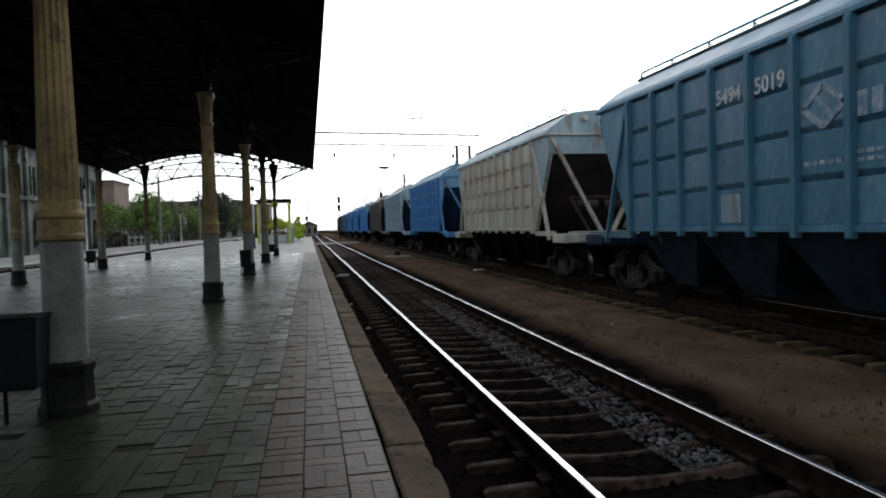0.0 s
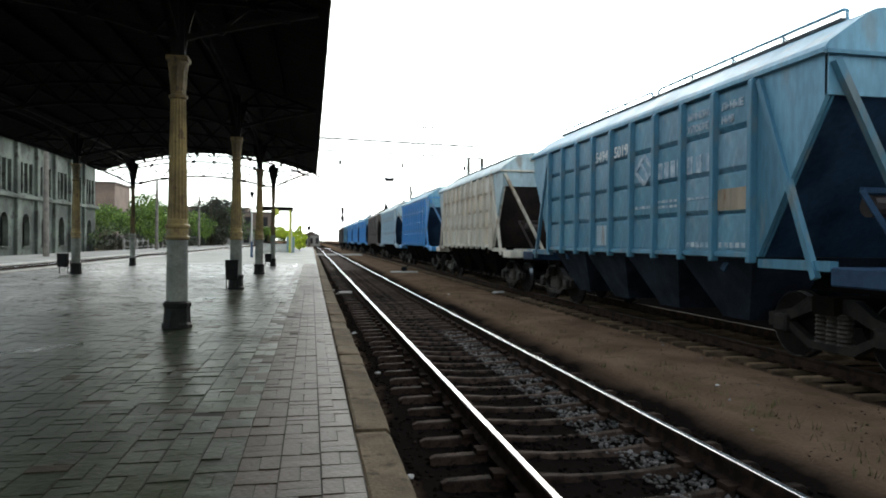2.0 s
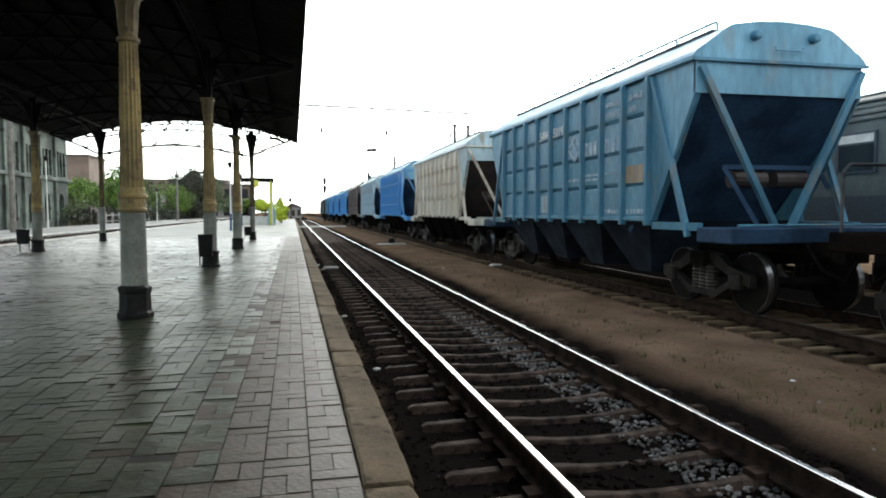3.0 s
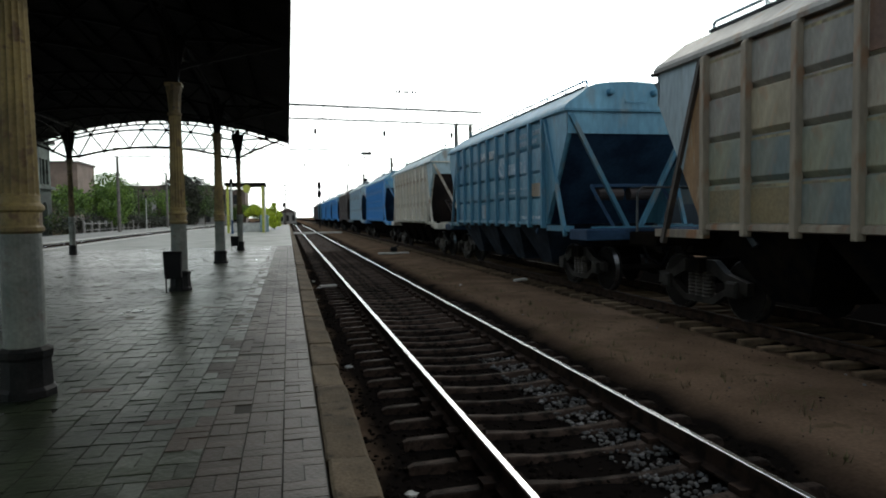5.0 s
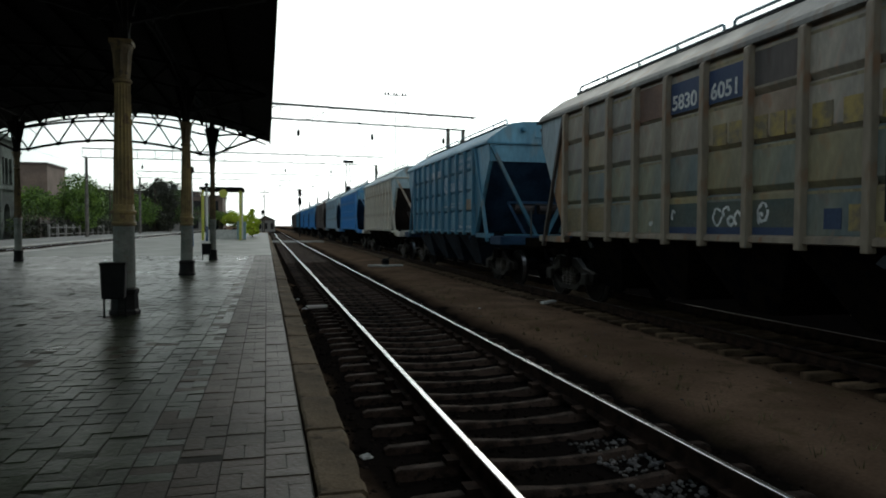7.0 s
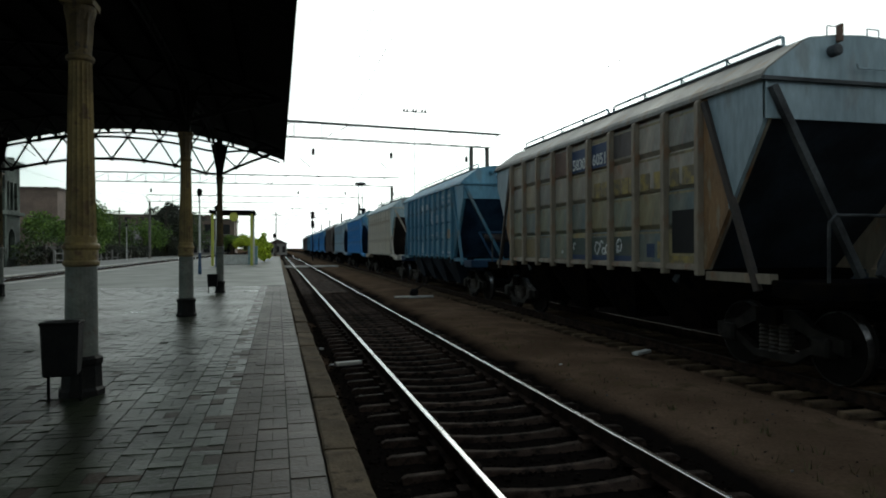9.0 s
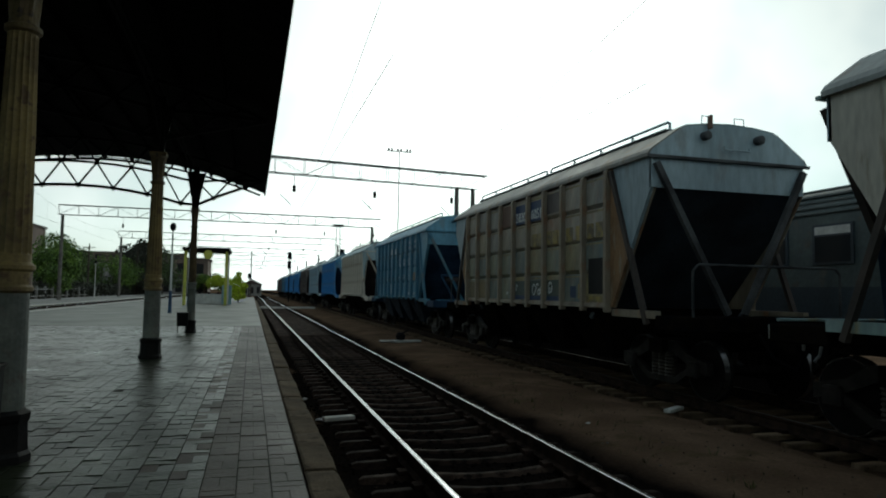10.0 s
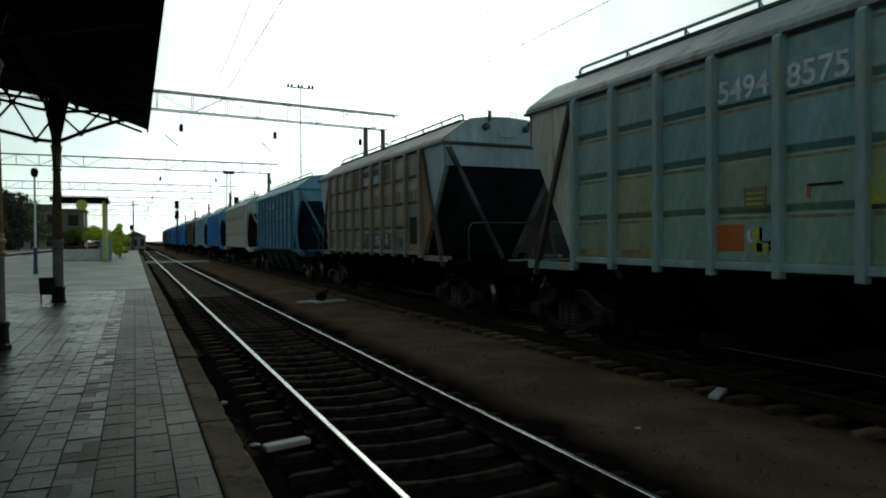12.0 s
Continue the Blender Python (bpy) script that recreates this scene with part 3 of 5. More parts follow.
KERBS = [(l, kerb_block(l, 50 + i)) for i, l in enumerate((0.62, 0.9, 1.15, 1.15, 1.4, 1.9))]
for side_x, lo, hi in ((-1.09, -6, 110), (PX0 + 0.13, -6, 110)):
    y = lo
    while y < hi:
        length, me = rng.choice(KERBS)
        k = placed("kerb_block", me, KERB, kerb)
        if side_x < -5:
            k.material_slots[0].link = "OBJECT"
            k.material_slots[0].material = PALE_KERB
        k.matrix_basis = pose(side_x + rng.uniform(-0.01, 0.01), y, PZ + (0.065 if side_x < -5 else 0.012) + rng.uniform(-0.012, 0.008), rng.uniform(-0.3, 0.3), rng.uniform(-1.2, 1.2), rng.uniform(-0.3, 0.3))
        y += length + rng.uniform(0.0, 0.012)

# ---- canopy ----
CX, HALF, EAVE, RISE = -7.13, 5.8, 5.5, 1.1
# Roof and rows at negative y: unseen, added to keep light off the platform.
ROWS_Y = [-45.3, -36.65, -28.0, -19.35, -10.7, -2.05, 6.6, 15.25, 23.85, 32.6, 41.2]


def roof_z(x):
    return EAVE + RISE * (1 - ((x - CX) / HALF) ** 2)


def low_z(x, foot=4.78):
    u = abs(x - CX)
    if u < 3.47:
        return foot + 0.55 * (1 - (u / 3.47) ** 2)
    return foot + (5.38 - foot) * ((u - 3.47) / 2.3) ** 0.85


def canopy():
    c = thing("platform_canopy", 0, 0, 0, "long dark timber and iron canopy over the platform", "canopy", kind="structure")
    xs = [CX - HALF + HALF * 2 * i / 16 for i in range(17)]
    lower = [(x, roof_z(x)) for x in xs]
    upper = [(x, roof_z(x) + 0.16) for x in reversed(xs)]
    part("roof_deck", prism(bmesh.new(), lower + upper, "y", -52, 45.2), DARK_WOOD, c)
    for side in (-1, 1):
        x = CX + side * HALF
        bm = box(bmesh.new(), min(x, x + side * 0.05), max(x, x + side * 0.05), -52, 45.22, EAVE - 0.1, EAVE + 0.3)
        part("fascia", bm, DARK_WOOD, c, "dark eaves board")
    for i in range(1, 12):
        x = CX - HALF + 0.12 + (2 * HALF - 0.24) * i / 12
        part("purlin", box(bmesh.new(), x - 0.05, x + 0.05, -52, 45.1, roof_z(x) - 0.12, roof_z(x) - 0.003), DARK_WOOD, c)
    for y in ROWS_Y + [45.0]:
        bm = bmesh.new()
        last = y == 45.0
        nodes = [CX - HALF + 0.15 + (2 * HALF - 0.3) * i / 22 for i in range(23)]
        top = [(x, y, roof_z(x) - 0.17) for x in nodes]
        if last:
            chain(bm, top, 0.05, 4)
            part("end_rafter", bm, IRON, c)
            continue
        foot = 4.36 if y == 41.2 else 4.78
        low = [(x, y, low_z(x, foot)) for x in nodes]
        mid = [(x, y, p[2] + 0.5 * (roof_z(x) - 0.17 - p[2])) for x, p in zip(nodes, low)]
        chain(bm, top, 0.05, 4)
        chain(bm, mid, 0.05, 4)
        chain(bm, low, 0.062, 4)
        for i in range(22):
            a, b = (low[i], mid[i + 1]) if i % 2 else (mid[i], low[i + 1])
            bar(bm, a, b, 0.036, 4)
            a, b = (mid[i], top[i + 1]) if i % 2 == 0 else (top[i], mid[i + 1])
            bar(bm, a, b, 0.036, 4)
        for i in range(1, 22):
            p = Vector(low[i] if i % 2 else mid[i])
            bar(bm, p - Vector((0, 0.025, 0)), p + Vector((0, 0.025, 0)), 0.085, 8)
            if i % 2:
                bar(bm, Vector(top[i]) - Vector((0, 0.02, 0)), Vector(top[i]) + Vector((0, 0.02, 0)), 0.07, 8)
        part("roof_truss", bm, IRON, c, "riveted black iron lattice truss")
    # longitudinal lattice beams over both column rows
    for x in (-10.6, -3.66):
        for y0, y1 in zip(ROWS_Y, ROWS_Y[1:]):
            bm = bmesh.new()
            pts = []
            for k in range(9):
                y = y0 + (y1 - y0) * k / 8
                d = abs(k - 4) / 4
                pts.append((x, y, 5.55 - 0.8 * d ** 3))
            chain(bm, pts, 0.03, 4)
            chain(bm, [(x, y0, 5.75), (x, y1, 5.75)], 0.045, 4)
            for k in range(1, 8):
                bar(bm, pts[k], (x, pts[k][1], 5.75), 0.014, 4)
            part("knee_beam", bm, IRON, c)


def make_column(x, y, slim=False):
    c = thing("canopy_column", x, y, PZ, "slender dark iron canopy column on a black plinth" if slim else "fluted yellow cast-iron column with grey foot and black plinth", "column", "canopy columns")
    k, d = (0.78, 0.38) if slim else (1.0, 0.22)
    part("plinth", lathe([(0.235 * k, 0.0), (0.235 * k, 0.06), (0.21 * k, 0.09), (0.2 * k, 0.32), (0.215 * k, 0.35), (0.22 * k, 0.4), (0.17 * k, 0.43)], 8 if slim else 10), COL_BLACK, c, "black painted plinth")
    part("lower_shaft", lathe([(0.165 * k, 0.42), (0.163 * k, 0.9), (0.158 * k, 1.42)], 24), COL_GREY, c, "worn grey painted lower shaft")
    part("ring", lathe([(0.16 * k, 1.4), (0.185 * k, 1.42), (0.185 * k, 1.45), (0.168 * k, 1.47), (0.17 * k, 1.58), (0.19 * k, 1.6), (0.19 * k, 1.63), (0.16 * k, 1.66)], 24), COL_YELLOW if not slim else COL_GREY, c)
    part("fluted_shaft", lathe([(0.158 * k, 1.64), (0.158 * k, 1.72), (0.155 * k, 1.74), (0.135 * k, 2.8), (0.118 * k, 3.8 - d), (0.118 * k, 3.86 - d)], 64, (1.73, 3.81 - d, 16, 0.018)), COL_DARK if slim else COL_YELLOW, c, "fluted yellow painted shaft")
    bm = lathe([(r * k, z - d) for r, z in ((0.12, 3.85), (0.145, 3.87), (0.145, 3.91), (0.115, 3.93), (0.13, 4.1), (0.14, 4.28), (0.16, 4.4), (0.16, 4.46))], 24, (4.0 - d, 4.3 - d, 8, 0.02))
    box(bm, -0.165 * k, 0.165 * k, -0.165 * k, 0.165 * k, 4.45 - d, 4.52 - d)
    part("capital", bm, COL_DARK, c, "leafy cast capital")
    bm = bmesh.new()
    box(bm, -0.1, 0.1, -0.1, 0.1, 4.5 - d, 5.5)
    for s in (-1, 1):
        prism(bm, [(s * 0.09, 4.52 - d), (s * 0.09, 5.3), (s * 0.3, 5.3), (s * 0.14, 4.85 - d)], "y", -0.03, 0.03)
        prism(bm, [(s * 0.09, 4.52 - d), (s * 0.09, 5.3), (s * 0.3, 5.3), (s * 0.14, 4.85 - d)], "x", -0.03, 0.03)
    part("bracket", bm, IRON, c, "black iron roof bracket")
    return c


def litter_bin(x, y, rz=0, h=1.0):
    b = thing("litter_bin", x, y, PZ, "black sheet-metal litter bin on a thin stand", "bin", "platform bins")
    b.matrix_basis = pose(x, y, PZ, 0, 0, rz)
    bm = soft_box(-0.175, 0.175, -0.16, 0.16, 0.3 * h, 0.84 * h, 0.02)
    for v in bm.verts:
        if v.co.z < 0.5 * h:
            v.co.x *= 0.9
            v.co.y *= 0.9
    part("bin_body", bm, BINMAT, b)
    part("rim", soft_box(-0.185, 0.185, -0.17, 0.17, 0.82 * h, 0.85 * h, 0.01), IRON, b)
    for sx in (-0.15, 0.15):
        part("leg", bar(bmesh.new(), (sx, 0.1, 0), (sx, 0.1, 0.4 * h), 0.016), IRON, b)


canopy()
for y in ROWS_Y[1:]:
    make_column(-3.58 if y == 41.2 else -3.66, y, y == 41.2)
    make_column(-10.6, y, y == 41.2)
litter_bin(-3.86, 6.2)
litter_bin(-3.72, 23.38, 4)
litter_bin(-10.95, 32.25, 0, 0.95)
litter_bin(-3.8, 40.85, 0, 0.8)

# ---- goods train ----
PAINTS = {
    "blue_grey": wagon_paint("blue_grey_wagon_paint", (0.09, 0.25, 0.36), (0.052, 0.15, 0.225), (0.14, 0.2, 0.23)),
    "rusty": wagon_paint("grimy_brown_wagon_paint", (0.36, 0.295, 0.22), (0.18, 0.155, 0.13), (0.27, 0.14, 0.075)),
    "green_grey": wagon_paint("green_grey_wagon_paint", (0.37, 0.48, 0.47), (0.23, 0.32, 0.32), (0.36, 0.33, 0.22)),
    "beige": wagon_paint("beige_wagon_paint", (0.68, 0.62, 0.52), (0.52, 0.48, 0.42), (0.36, 0.28, 0.21)),
    "bright_blue": wagon_paint("bright_blue_wagon_paint", (0.07, 0.3, 0.64), (0.06, 0.24, 0.52), (0.14, 0.24, 0.38)),
    "pale_blue": wagon_paint("pale_blue_wagon_paint", (0.36, 0.48, 0.56), (0.28, 0.38, 0.45), (0.26, 0.26, 0.26)),
    "brown": wagon_paint("brown_wagon_paint", (0.14, 0.11, 0.1), (0.1, 0.09, 0.085), (0.08, 0.06, 0.05)),
}
ROOF_GRIME = wagon_paint("grimy_roof_paint", (0.26, 0.25, 0.225), (0.17, 0.165, 0.155), (0.2, 0.15, 0.11))
ROOF_PALE = wagon_paint("dusty_roof_paint", (0.34, 0.37, 0.36), (0.24, 0.26, 0.25), (0.22, 0.2, 0.16))
ROOFS = {"rusty": ROOF_GRIME, "green_grey": ROOF_PALE}
PALE_TEAL = wagon_paint("pale_teal_wagon_paint", (0.4, 0.52, 0.56), (0.3, 0.4, 0.44), (0.28, 0.28, 0.26))
PALE_STEEL = wagon_paint("pale_grey_blue_wagon_paint", (0.37, 0.47, 0.52), (0.28, 0.36, 0.4), (0.29, 0.34, 0.36))
CREAM = wagon_paint("dirty_cream_wagon_paint", (0.62, 0.6, 0.5), (0.5, 0.48, 0.42), (0.3, 0.24, 0.17))
BAND_BLUE = wagon_paint("light_blue_wagon_paint", (0.16, 0.36, 0.49), (0.12, 0.275, 0.385), (0.17, 0.29, 0.36))
# Sooty sheets, darkened further for the shade on the sloping ends.
SHADED_SOOT_BLUE = surface("sooty_shaded_blue_sheet", (0.035, 0.075, 0.14), (0.018, 0.036, 0.07), 1.0, 12, 0.7, spec=0.12)
SHADED_SOOT_BROWN = surface("sooty_shaded_brown_sheet", (0.06, 0.045, 0.042), (0.035, 0.03, 0.03), 1.0, 12, 0.7, spec=0.12)
SHADED_SOOT_BLACK = surface("sooty_shaded_black_sheet", (0.035, 0.045, 0.06), (0.018, 0.021, 0.027), 1.0, 12, 0.55, spec=0.3)
BRACE_GREY = surface("sooty_grey_with_ledge_shade", (0.11, 0.115, 0.12), (0.045, 0.045, 0.048), 1.5, 20, 0.7, spec=0.1)
RUST_SHEET = surface("rust_streaked_sheet", (0.34, 0.21, 0.115), (0.2, 0.13, 0.085), 1.4, 14, 0.7, c=(0.36, 0.3, 0.22), stretch=(1, 1.5, 0.5), spec=0.2)
BRACE_BROWN = surface("dark_brown_brace", (0.06, 0.045, 0.038), (0.035, 0.03, 0.028), 2, 20, 0.7)
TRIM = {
    "blue_grey": (BAND_BLUE, SHADED_SOOT_BLUE, PAINTS["blue_grey"]),
    "rusty": (PALE_STEEL, SHADED_SOOT_BLACK, BRACE_GREY),
    "green_grey": (PALE_STEEL, SHADED_SOOT_BLACK, BRACE_BROWN),
    "beige": (PALE_TEAL, SHADED_SOOT_BROWN, PAINTS["beige"]),
    "bright_blue": (BAND_BLUE, SHADED_SOOT_BLUE, PAINTS["bright_blue"]),
    "pale_blue": (PALE_TEAL, SHADED_SOOT_BLUE, PAINTS["pale_blue"]),
    "brown": (PAINTS["brown"], SHADED_SOOT_BROWN, PAINTS["brown"]),
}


def panel_paint(name, a, b, c, palette):
    return surface(name, a, b, scale=1.6, fine=11, rough=0.55, bump=0.06, stretch=(1, 1.2, 0.5), c=c, lo=0.4, hi=0.61, spec=0.35, vary=0.14, palette=palette)


BLUE_PANEL = panel_paint("blue_grey_panel", (0.125, 0.31, 0.43), (0.07, 0.185, 0.275), (0.22, 0.29, 0.34), ((0.11, 0.28, 0.39), (0.17, 0.29, 0.38), (0.085, 0.215, 0.315), (0.21, 0.33, 0.42), (0.13, 0.265, 0.35)))
BEIGE_PANEL = panel_paint("beige_panel", (0.7, 0.64, 0.54), (0.54, 0.5, 0.44), (0.36, 0.26, 0.19), ((0.7, 0.64, 0.54), (0.62, 0.59, 0.53), (0.64, 0.54, 0.41), (0.7, 0.66, 0.59)))
RUSTY_LOW = panel_paint("grimy_low_panel", (0.37, 0.33, 0.22), (0.16, 0.185, 0.185), (0.28, 0.15, 0.08), ((0.4, 0.34, 0.2), (0.17, 0.22, 0.23), (0.42, 0.34, 0.16), (0.23, 0.25, 0.2)))
RUSTY_HIGH = panel_paint("grimy_high_panel", (0.46, 0.4, 0.31), (0.21, 0.19, 0.165), (0.32, 0.16, 0.1), ((0.44, 0.4, 0.33), (0.3, 0.305, 0.29), (0.43, 0.37, 0.25), (0.3, 0.21, 0.15), (0.4, 0.37, 0.32)))
GREEN_LOW = panel_paint("green_grey_low_panel", (0.33, 0.43, 0.33), (0.17, 0.23, 0.175), (0.44, 0.34, 0.15), ((0.35, 0.45, 0.32), (0.42, 0.43, 0.24), (0.3, 0.44, 0.38)))
GREEN_HIGH = panel_paint("green_grey_high_panel", (0.31, 0.47, 0.48), (0.17, 0.27, 0.27), (0.4, 0.33, 0.22), ((0.3, 0.47, 0.48), (0.36, 0.47, 0.41), (0.26, 0.44, 0.47), (0.33, 0.44, 0.41)))
# rows of panels from the sill up
PANELS = {
    "blue_grey": (BLUE_PANEL, BLUE_PANEL, BLUE_PANEL, BLUE_PANEL),
    "rusty": (RUSTY_LOW, RUSTY_LOW, RUSTY_HIGH, RUSTY_HIGH),
    "green_grey": (GREEN_LOW, GREEN_LOW, GREEN_HIGH, GREEN_HIGH),
    "beige": (BEIGE_PANEL, BEIGE_PANEL, BEIGE_PANEL, BEIGE_PANEL),
}
# Wagon blue darkened to carry the deep shade below the body.
HOPPER_BLUE = surface("deep_shade_blue_hopper", (0.018, 0.028, 0.045), (0.009, 0.013, 0.02), 2, 20, 0.8, spec=0.12)
RED_BROWN = surface("red_brown_patch", (0.2, 0.115, 0.08), (0.14, 0.09, 0.07), 2, 20, 0.7)
RIBS = [-4.3 + 8.6 * i / 9 for i in range(10)]
LEVELS = [2.1, 2.74, 3.38, 3.99]


def paint_mark(w, y0, y1, z0, z1, material, name="painted_mark", label="", x=-1.578):
    """A thin painted patch on the side of a wagon that faces the platform."""
    return part(name, box(bmesh.new(), x - 0.006, x + 0.01, y0, y1, z0, z1), material, w, label)


def wagon_text(w, text, y, z, size, material, x=-1.586):
    me = lettering(text, size)
    o = placed("number", me, material, w, "painted number")
    o.matrix_basis = Matrix(((0, 0, -1, x), (-1, 0, 0, y), (0, 1, 0, z), (0, 0, 0, 1)))
    return o


def hopper_wagon(key, label, near=True):
    w = thing("hopper_wagon", 0, 0, 0, label, "wagon", "goods train wagons")
    paint = PAINTS[key]
    # shell: side sheets with their raking ends, end slopes and end bands
    side = [(-4.4, 1.45), (4.4, 1.45), (5.72, 3.55), (5.72, 4.08), (-5.72, 4.08), (-5.72, 3.55)]
    for s in (-1, 1):
        out = 1.5 if near and s < 0 else 1.57
        part("side_sheet", prism(bmesh.new(), side, "x", s * out, s * (out - 0.04)), paint, w)
        if near and s < 0:
            for e in (-1, 1):
                inner = [(e * 4.3, 1.46), (e * 4.4, 1.46), (e * 4.95, 2.35), (e * 4.44, 4.07), (e * 4.3, 4.07)]
                outer = [(e * 4.953, 2.355), (e * 5.7, 3.55), (e * 5.7, 4.07), (e * 4.443, 4.07)]
                part("raked_end_sheet", prism(bmesh.new(), inner, "x", -1.57, -1.505), CREAM if key == "green_grey" else RUST_SHEET if key == "rusty" else paint, w)
                part("raked_end_sheet", prism(bmesh.new(), outer, "x", -1.57, -1.505), CREAM if key == "green_grey" else TRIM[key][0], w)
    top_paint, shaded_soot, brace_paint = TRIM[key]
    for s in (-1, 1):
        part("end_band", box(bmesh.new(), -1.57, 1.57, min(s * 5.66, s * 5.725), max(s * 5.66, s * 5.725), 3.53, 4.07), top_paint, w)
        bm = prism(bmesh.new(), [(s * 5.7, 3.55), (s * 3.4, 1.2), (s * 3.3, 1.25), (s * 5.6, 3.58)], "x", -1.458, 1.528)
        part("end_slope", bm, shaded_soot, w, "sooty and shade-darkened sloping end sheet")
    if near:
        panel = bpy.data.meshes.new("panel")
        b = prism(bmesh.new(), [(-0.006, -0.235), (0.0, -0.248), (0.07, -0.316), (0.07, 0.322), (0.0, 0.294), (-0.006, 0.284)], "y", -0.45, 0.45)
        bmesh.ops.recalc_face_normals(b, faces=b.faces[:])
        b.to_mesh(panel)
        panel.materials.append(PANELS[key][0])
        b.free()
        for i in range(9):
            for k, z in enumerate((1.79, 2.43, 3.07, 3.71)):
                o = placed("panel", panel, None, w)
                o.material_slots[0].link = "OBJECT"
                o.material_slots[0].material = PANELS[key][k]
                o.matrix_basis = pose(-1.568, (RIBS[i] + RIBS[i + 1]) / 2, z)
    # arched roof with eaves
    bm = bmesh.new()
    arc = [(1.64, 4.12), (1.58, 4.2), (1.02, 4.6), (0.9, 4.655), (0.5, 4.71), (0.0, 4.735), (-0.5, 4.71), (-0.9, 4.655), (-1.02, 4.6), (-1.58, 4.2), (-1.64, 4.12)]
    prism(bm, [(1.64, 4.06)] + arc + [(-1.64, 4.06)], "y", -5.74, 5.74)
    part("roof", bm, ROOFS.get(key, top_paint), w)
    for s in (-1, 1):
        part("end_gable", prism(bmesh.new(), [(1.6, 4.08)] + [(x * 0.985, z - 0.012) for x, z in arc] + [(-1.6, 4.08)], "y", s * 5.742, s * 5.752), top_paint, w)
        # The rusty wagon's ledge is coloured dark to draw its shadow line.
        part("end_ledge", box(bmesh.new(), -1.66, 1.66, min(s * 5.745, s * 5.8), max(s * 5.745, s * 5.8), 4.03, 4.08), BRACE_GREY if key == "rusty" else paint, w)
        for x in (-0.55, 0.55):
            part("roof_vent", lathe([(0.08, 0), (0.08, 0.13), (0.05, 0.15)], 10), BRACE_GREY if key in ("rusty", "green_grey") else paint, w).matrix_basis = pose(x, s * 5.745, 4.47, -90 * s, 0, 0)
    rib = bpy.data.meshes.new("rib")
    b = soft_box(-0.075, 0.06, -0.05, 0.05, 1.36, 4.12, 0.012)
    for v in b.verts:
        if v.co.z > 4.0 and v.co.x < 0:
            v.co.z -= 0.09
    b.to_mesh(rib)
    b.free()
    level = bpy.data.meshes.new("crimp")
    b = prism(bmesh.new(), [(-0.06, -0.045), (0.0, -0.06), (0.0, 0.05), (-0.05, 0.02)], "y", -4.3, 4.3)
    b.to_mesh(level)
    b.free()
    for s in (-1, 1):
        for y in RIBS:
            placed("rib", rib, paint, w).matrix_basis = pose(s * 1.605, y, 0, 0, 0, 0 if s < 0 else 180)
        for z in [1.49] if near and s < 0 else LEVELS + [1.49]:
            placed("crimp", level, paint, w).matrix_basis = pose(s * 1.57, 0, z, 0, 0, 0 if s < 0 else 180)
    # braces and end frames
    for s in (-1, 1):
        for x in (-1, 1):
            b = bmesh.new()
            bar(b, (x * 1.6, s * 4.42, 4.0), (x * 1.56, s * 5.55, 1.2), 0.062, 4)
            part("side_brace", b, BRACE_BROWN if key == "rusty" else brace_paint, w)
            b = bmesh.new()
            bar(b, (x * 1.52, s * 5.79, 3.95), (x * 0.16, s * 5.85, 1.38), 0.068, 4)
            part("end_brace", b, brace_paint, w)
            b = box(bmesh.new(), min(x * 1.45, x * 1.57), max(x * 1.45, x * 1.57), min(s * 4.4, s * 5.8), max(s * 4.4, s * 5.8), 1.3, 1.43)
            part("side_sill", b, paint, w)
        part("end_sill", soft_box(-1.57, 1.57, min(s * 5.8, s * 6.72), max(s * 5.8, s * 6.72), 1.12, 1.36, 0.02), UNDER if key in ("rusty", "green_grey") else SHADED_SOOT_BLUE if key == "blue_grey" else paint, w)
        b = bmesh.new()
        box(b, -0.12, 0.12, min(s * 6.7, s * 7.45), max(s * 6.7, s * 7.45), 0.92, 1.14)
        box(b, -0.2, 0.2, min(s * 7.15, s * 7.4), max(s * 7.15, s * 7.4), 0.86, 1.22)
        part("coupler", b, UNDER, w)
        if near:
            if key != "rusty":
                b = bmesh.new()
                for x in (-0.75, 0.05):
                    bar(b, (x, s * 5.5, 2.15), (x + 0.62, s * 5.5, 2.15), 0.15, 12)
                part("air_reservoir", b, BRAKE, w, "rusty brown air reservoirs")
                b = bmesh.new()
                chain(b, [(-0.5, s * 5.9, 1.36), (-0.95, s * 5.6, 2.35), (0.85, s * 5.6, 2.35), (1.0, s * 5.7, 2.0)], 0.05, 4)
                part("reservoir_frame", b, SHADED_SOOT_BROWN if key == "beige" else SHADED_SOOT_BLUE, w)
            b = bmesh.new()
            if key == "rusty":
                chain(b, [(-1.44, s * 6.65, 1.36), (-1.44, s * 6.65, 2.08), (-1.34, s * 6.65, 2.18), (1.3, s * 6.65, 2.18), (1.4, s * 6.65, 2.08), (1.4, s * 6.65, 1.36)], 0.022)
                part("handrail", b, BRACE_GREY, w, "bent tubular handrail")
            else:
                bar(b, (-1.45, s * 6.69, 1.4), (1.45, s * 6.69, 1.4), 0.02)
                part("grab_bar", b, paint, w)
            for x in (-0.38, 0.3):
                b = bmesh.new()
                chain(b, [(x - 0.1, s * 5.6, 4.68), (x - 0.1, s * 5.6, 4.88), (x + 0.1, s * 5.6, 4.88), (x + 0.1, s * 5.6, 4.68)], 0.008)
                part("roof_grab_loop", b, top_paint, w)
            b = bmesh.new()
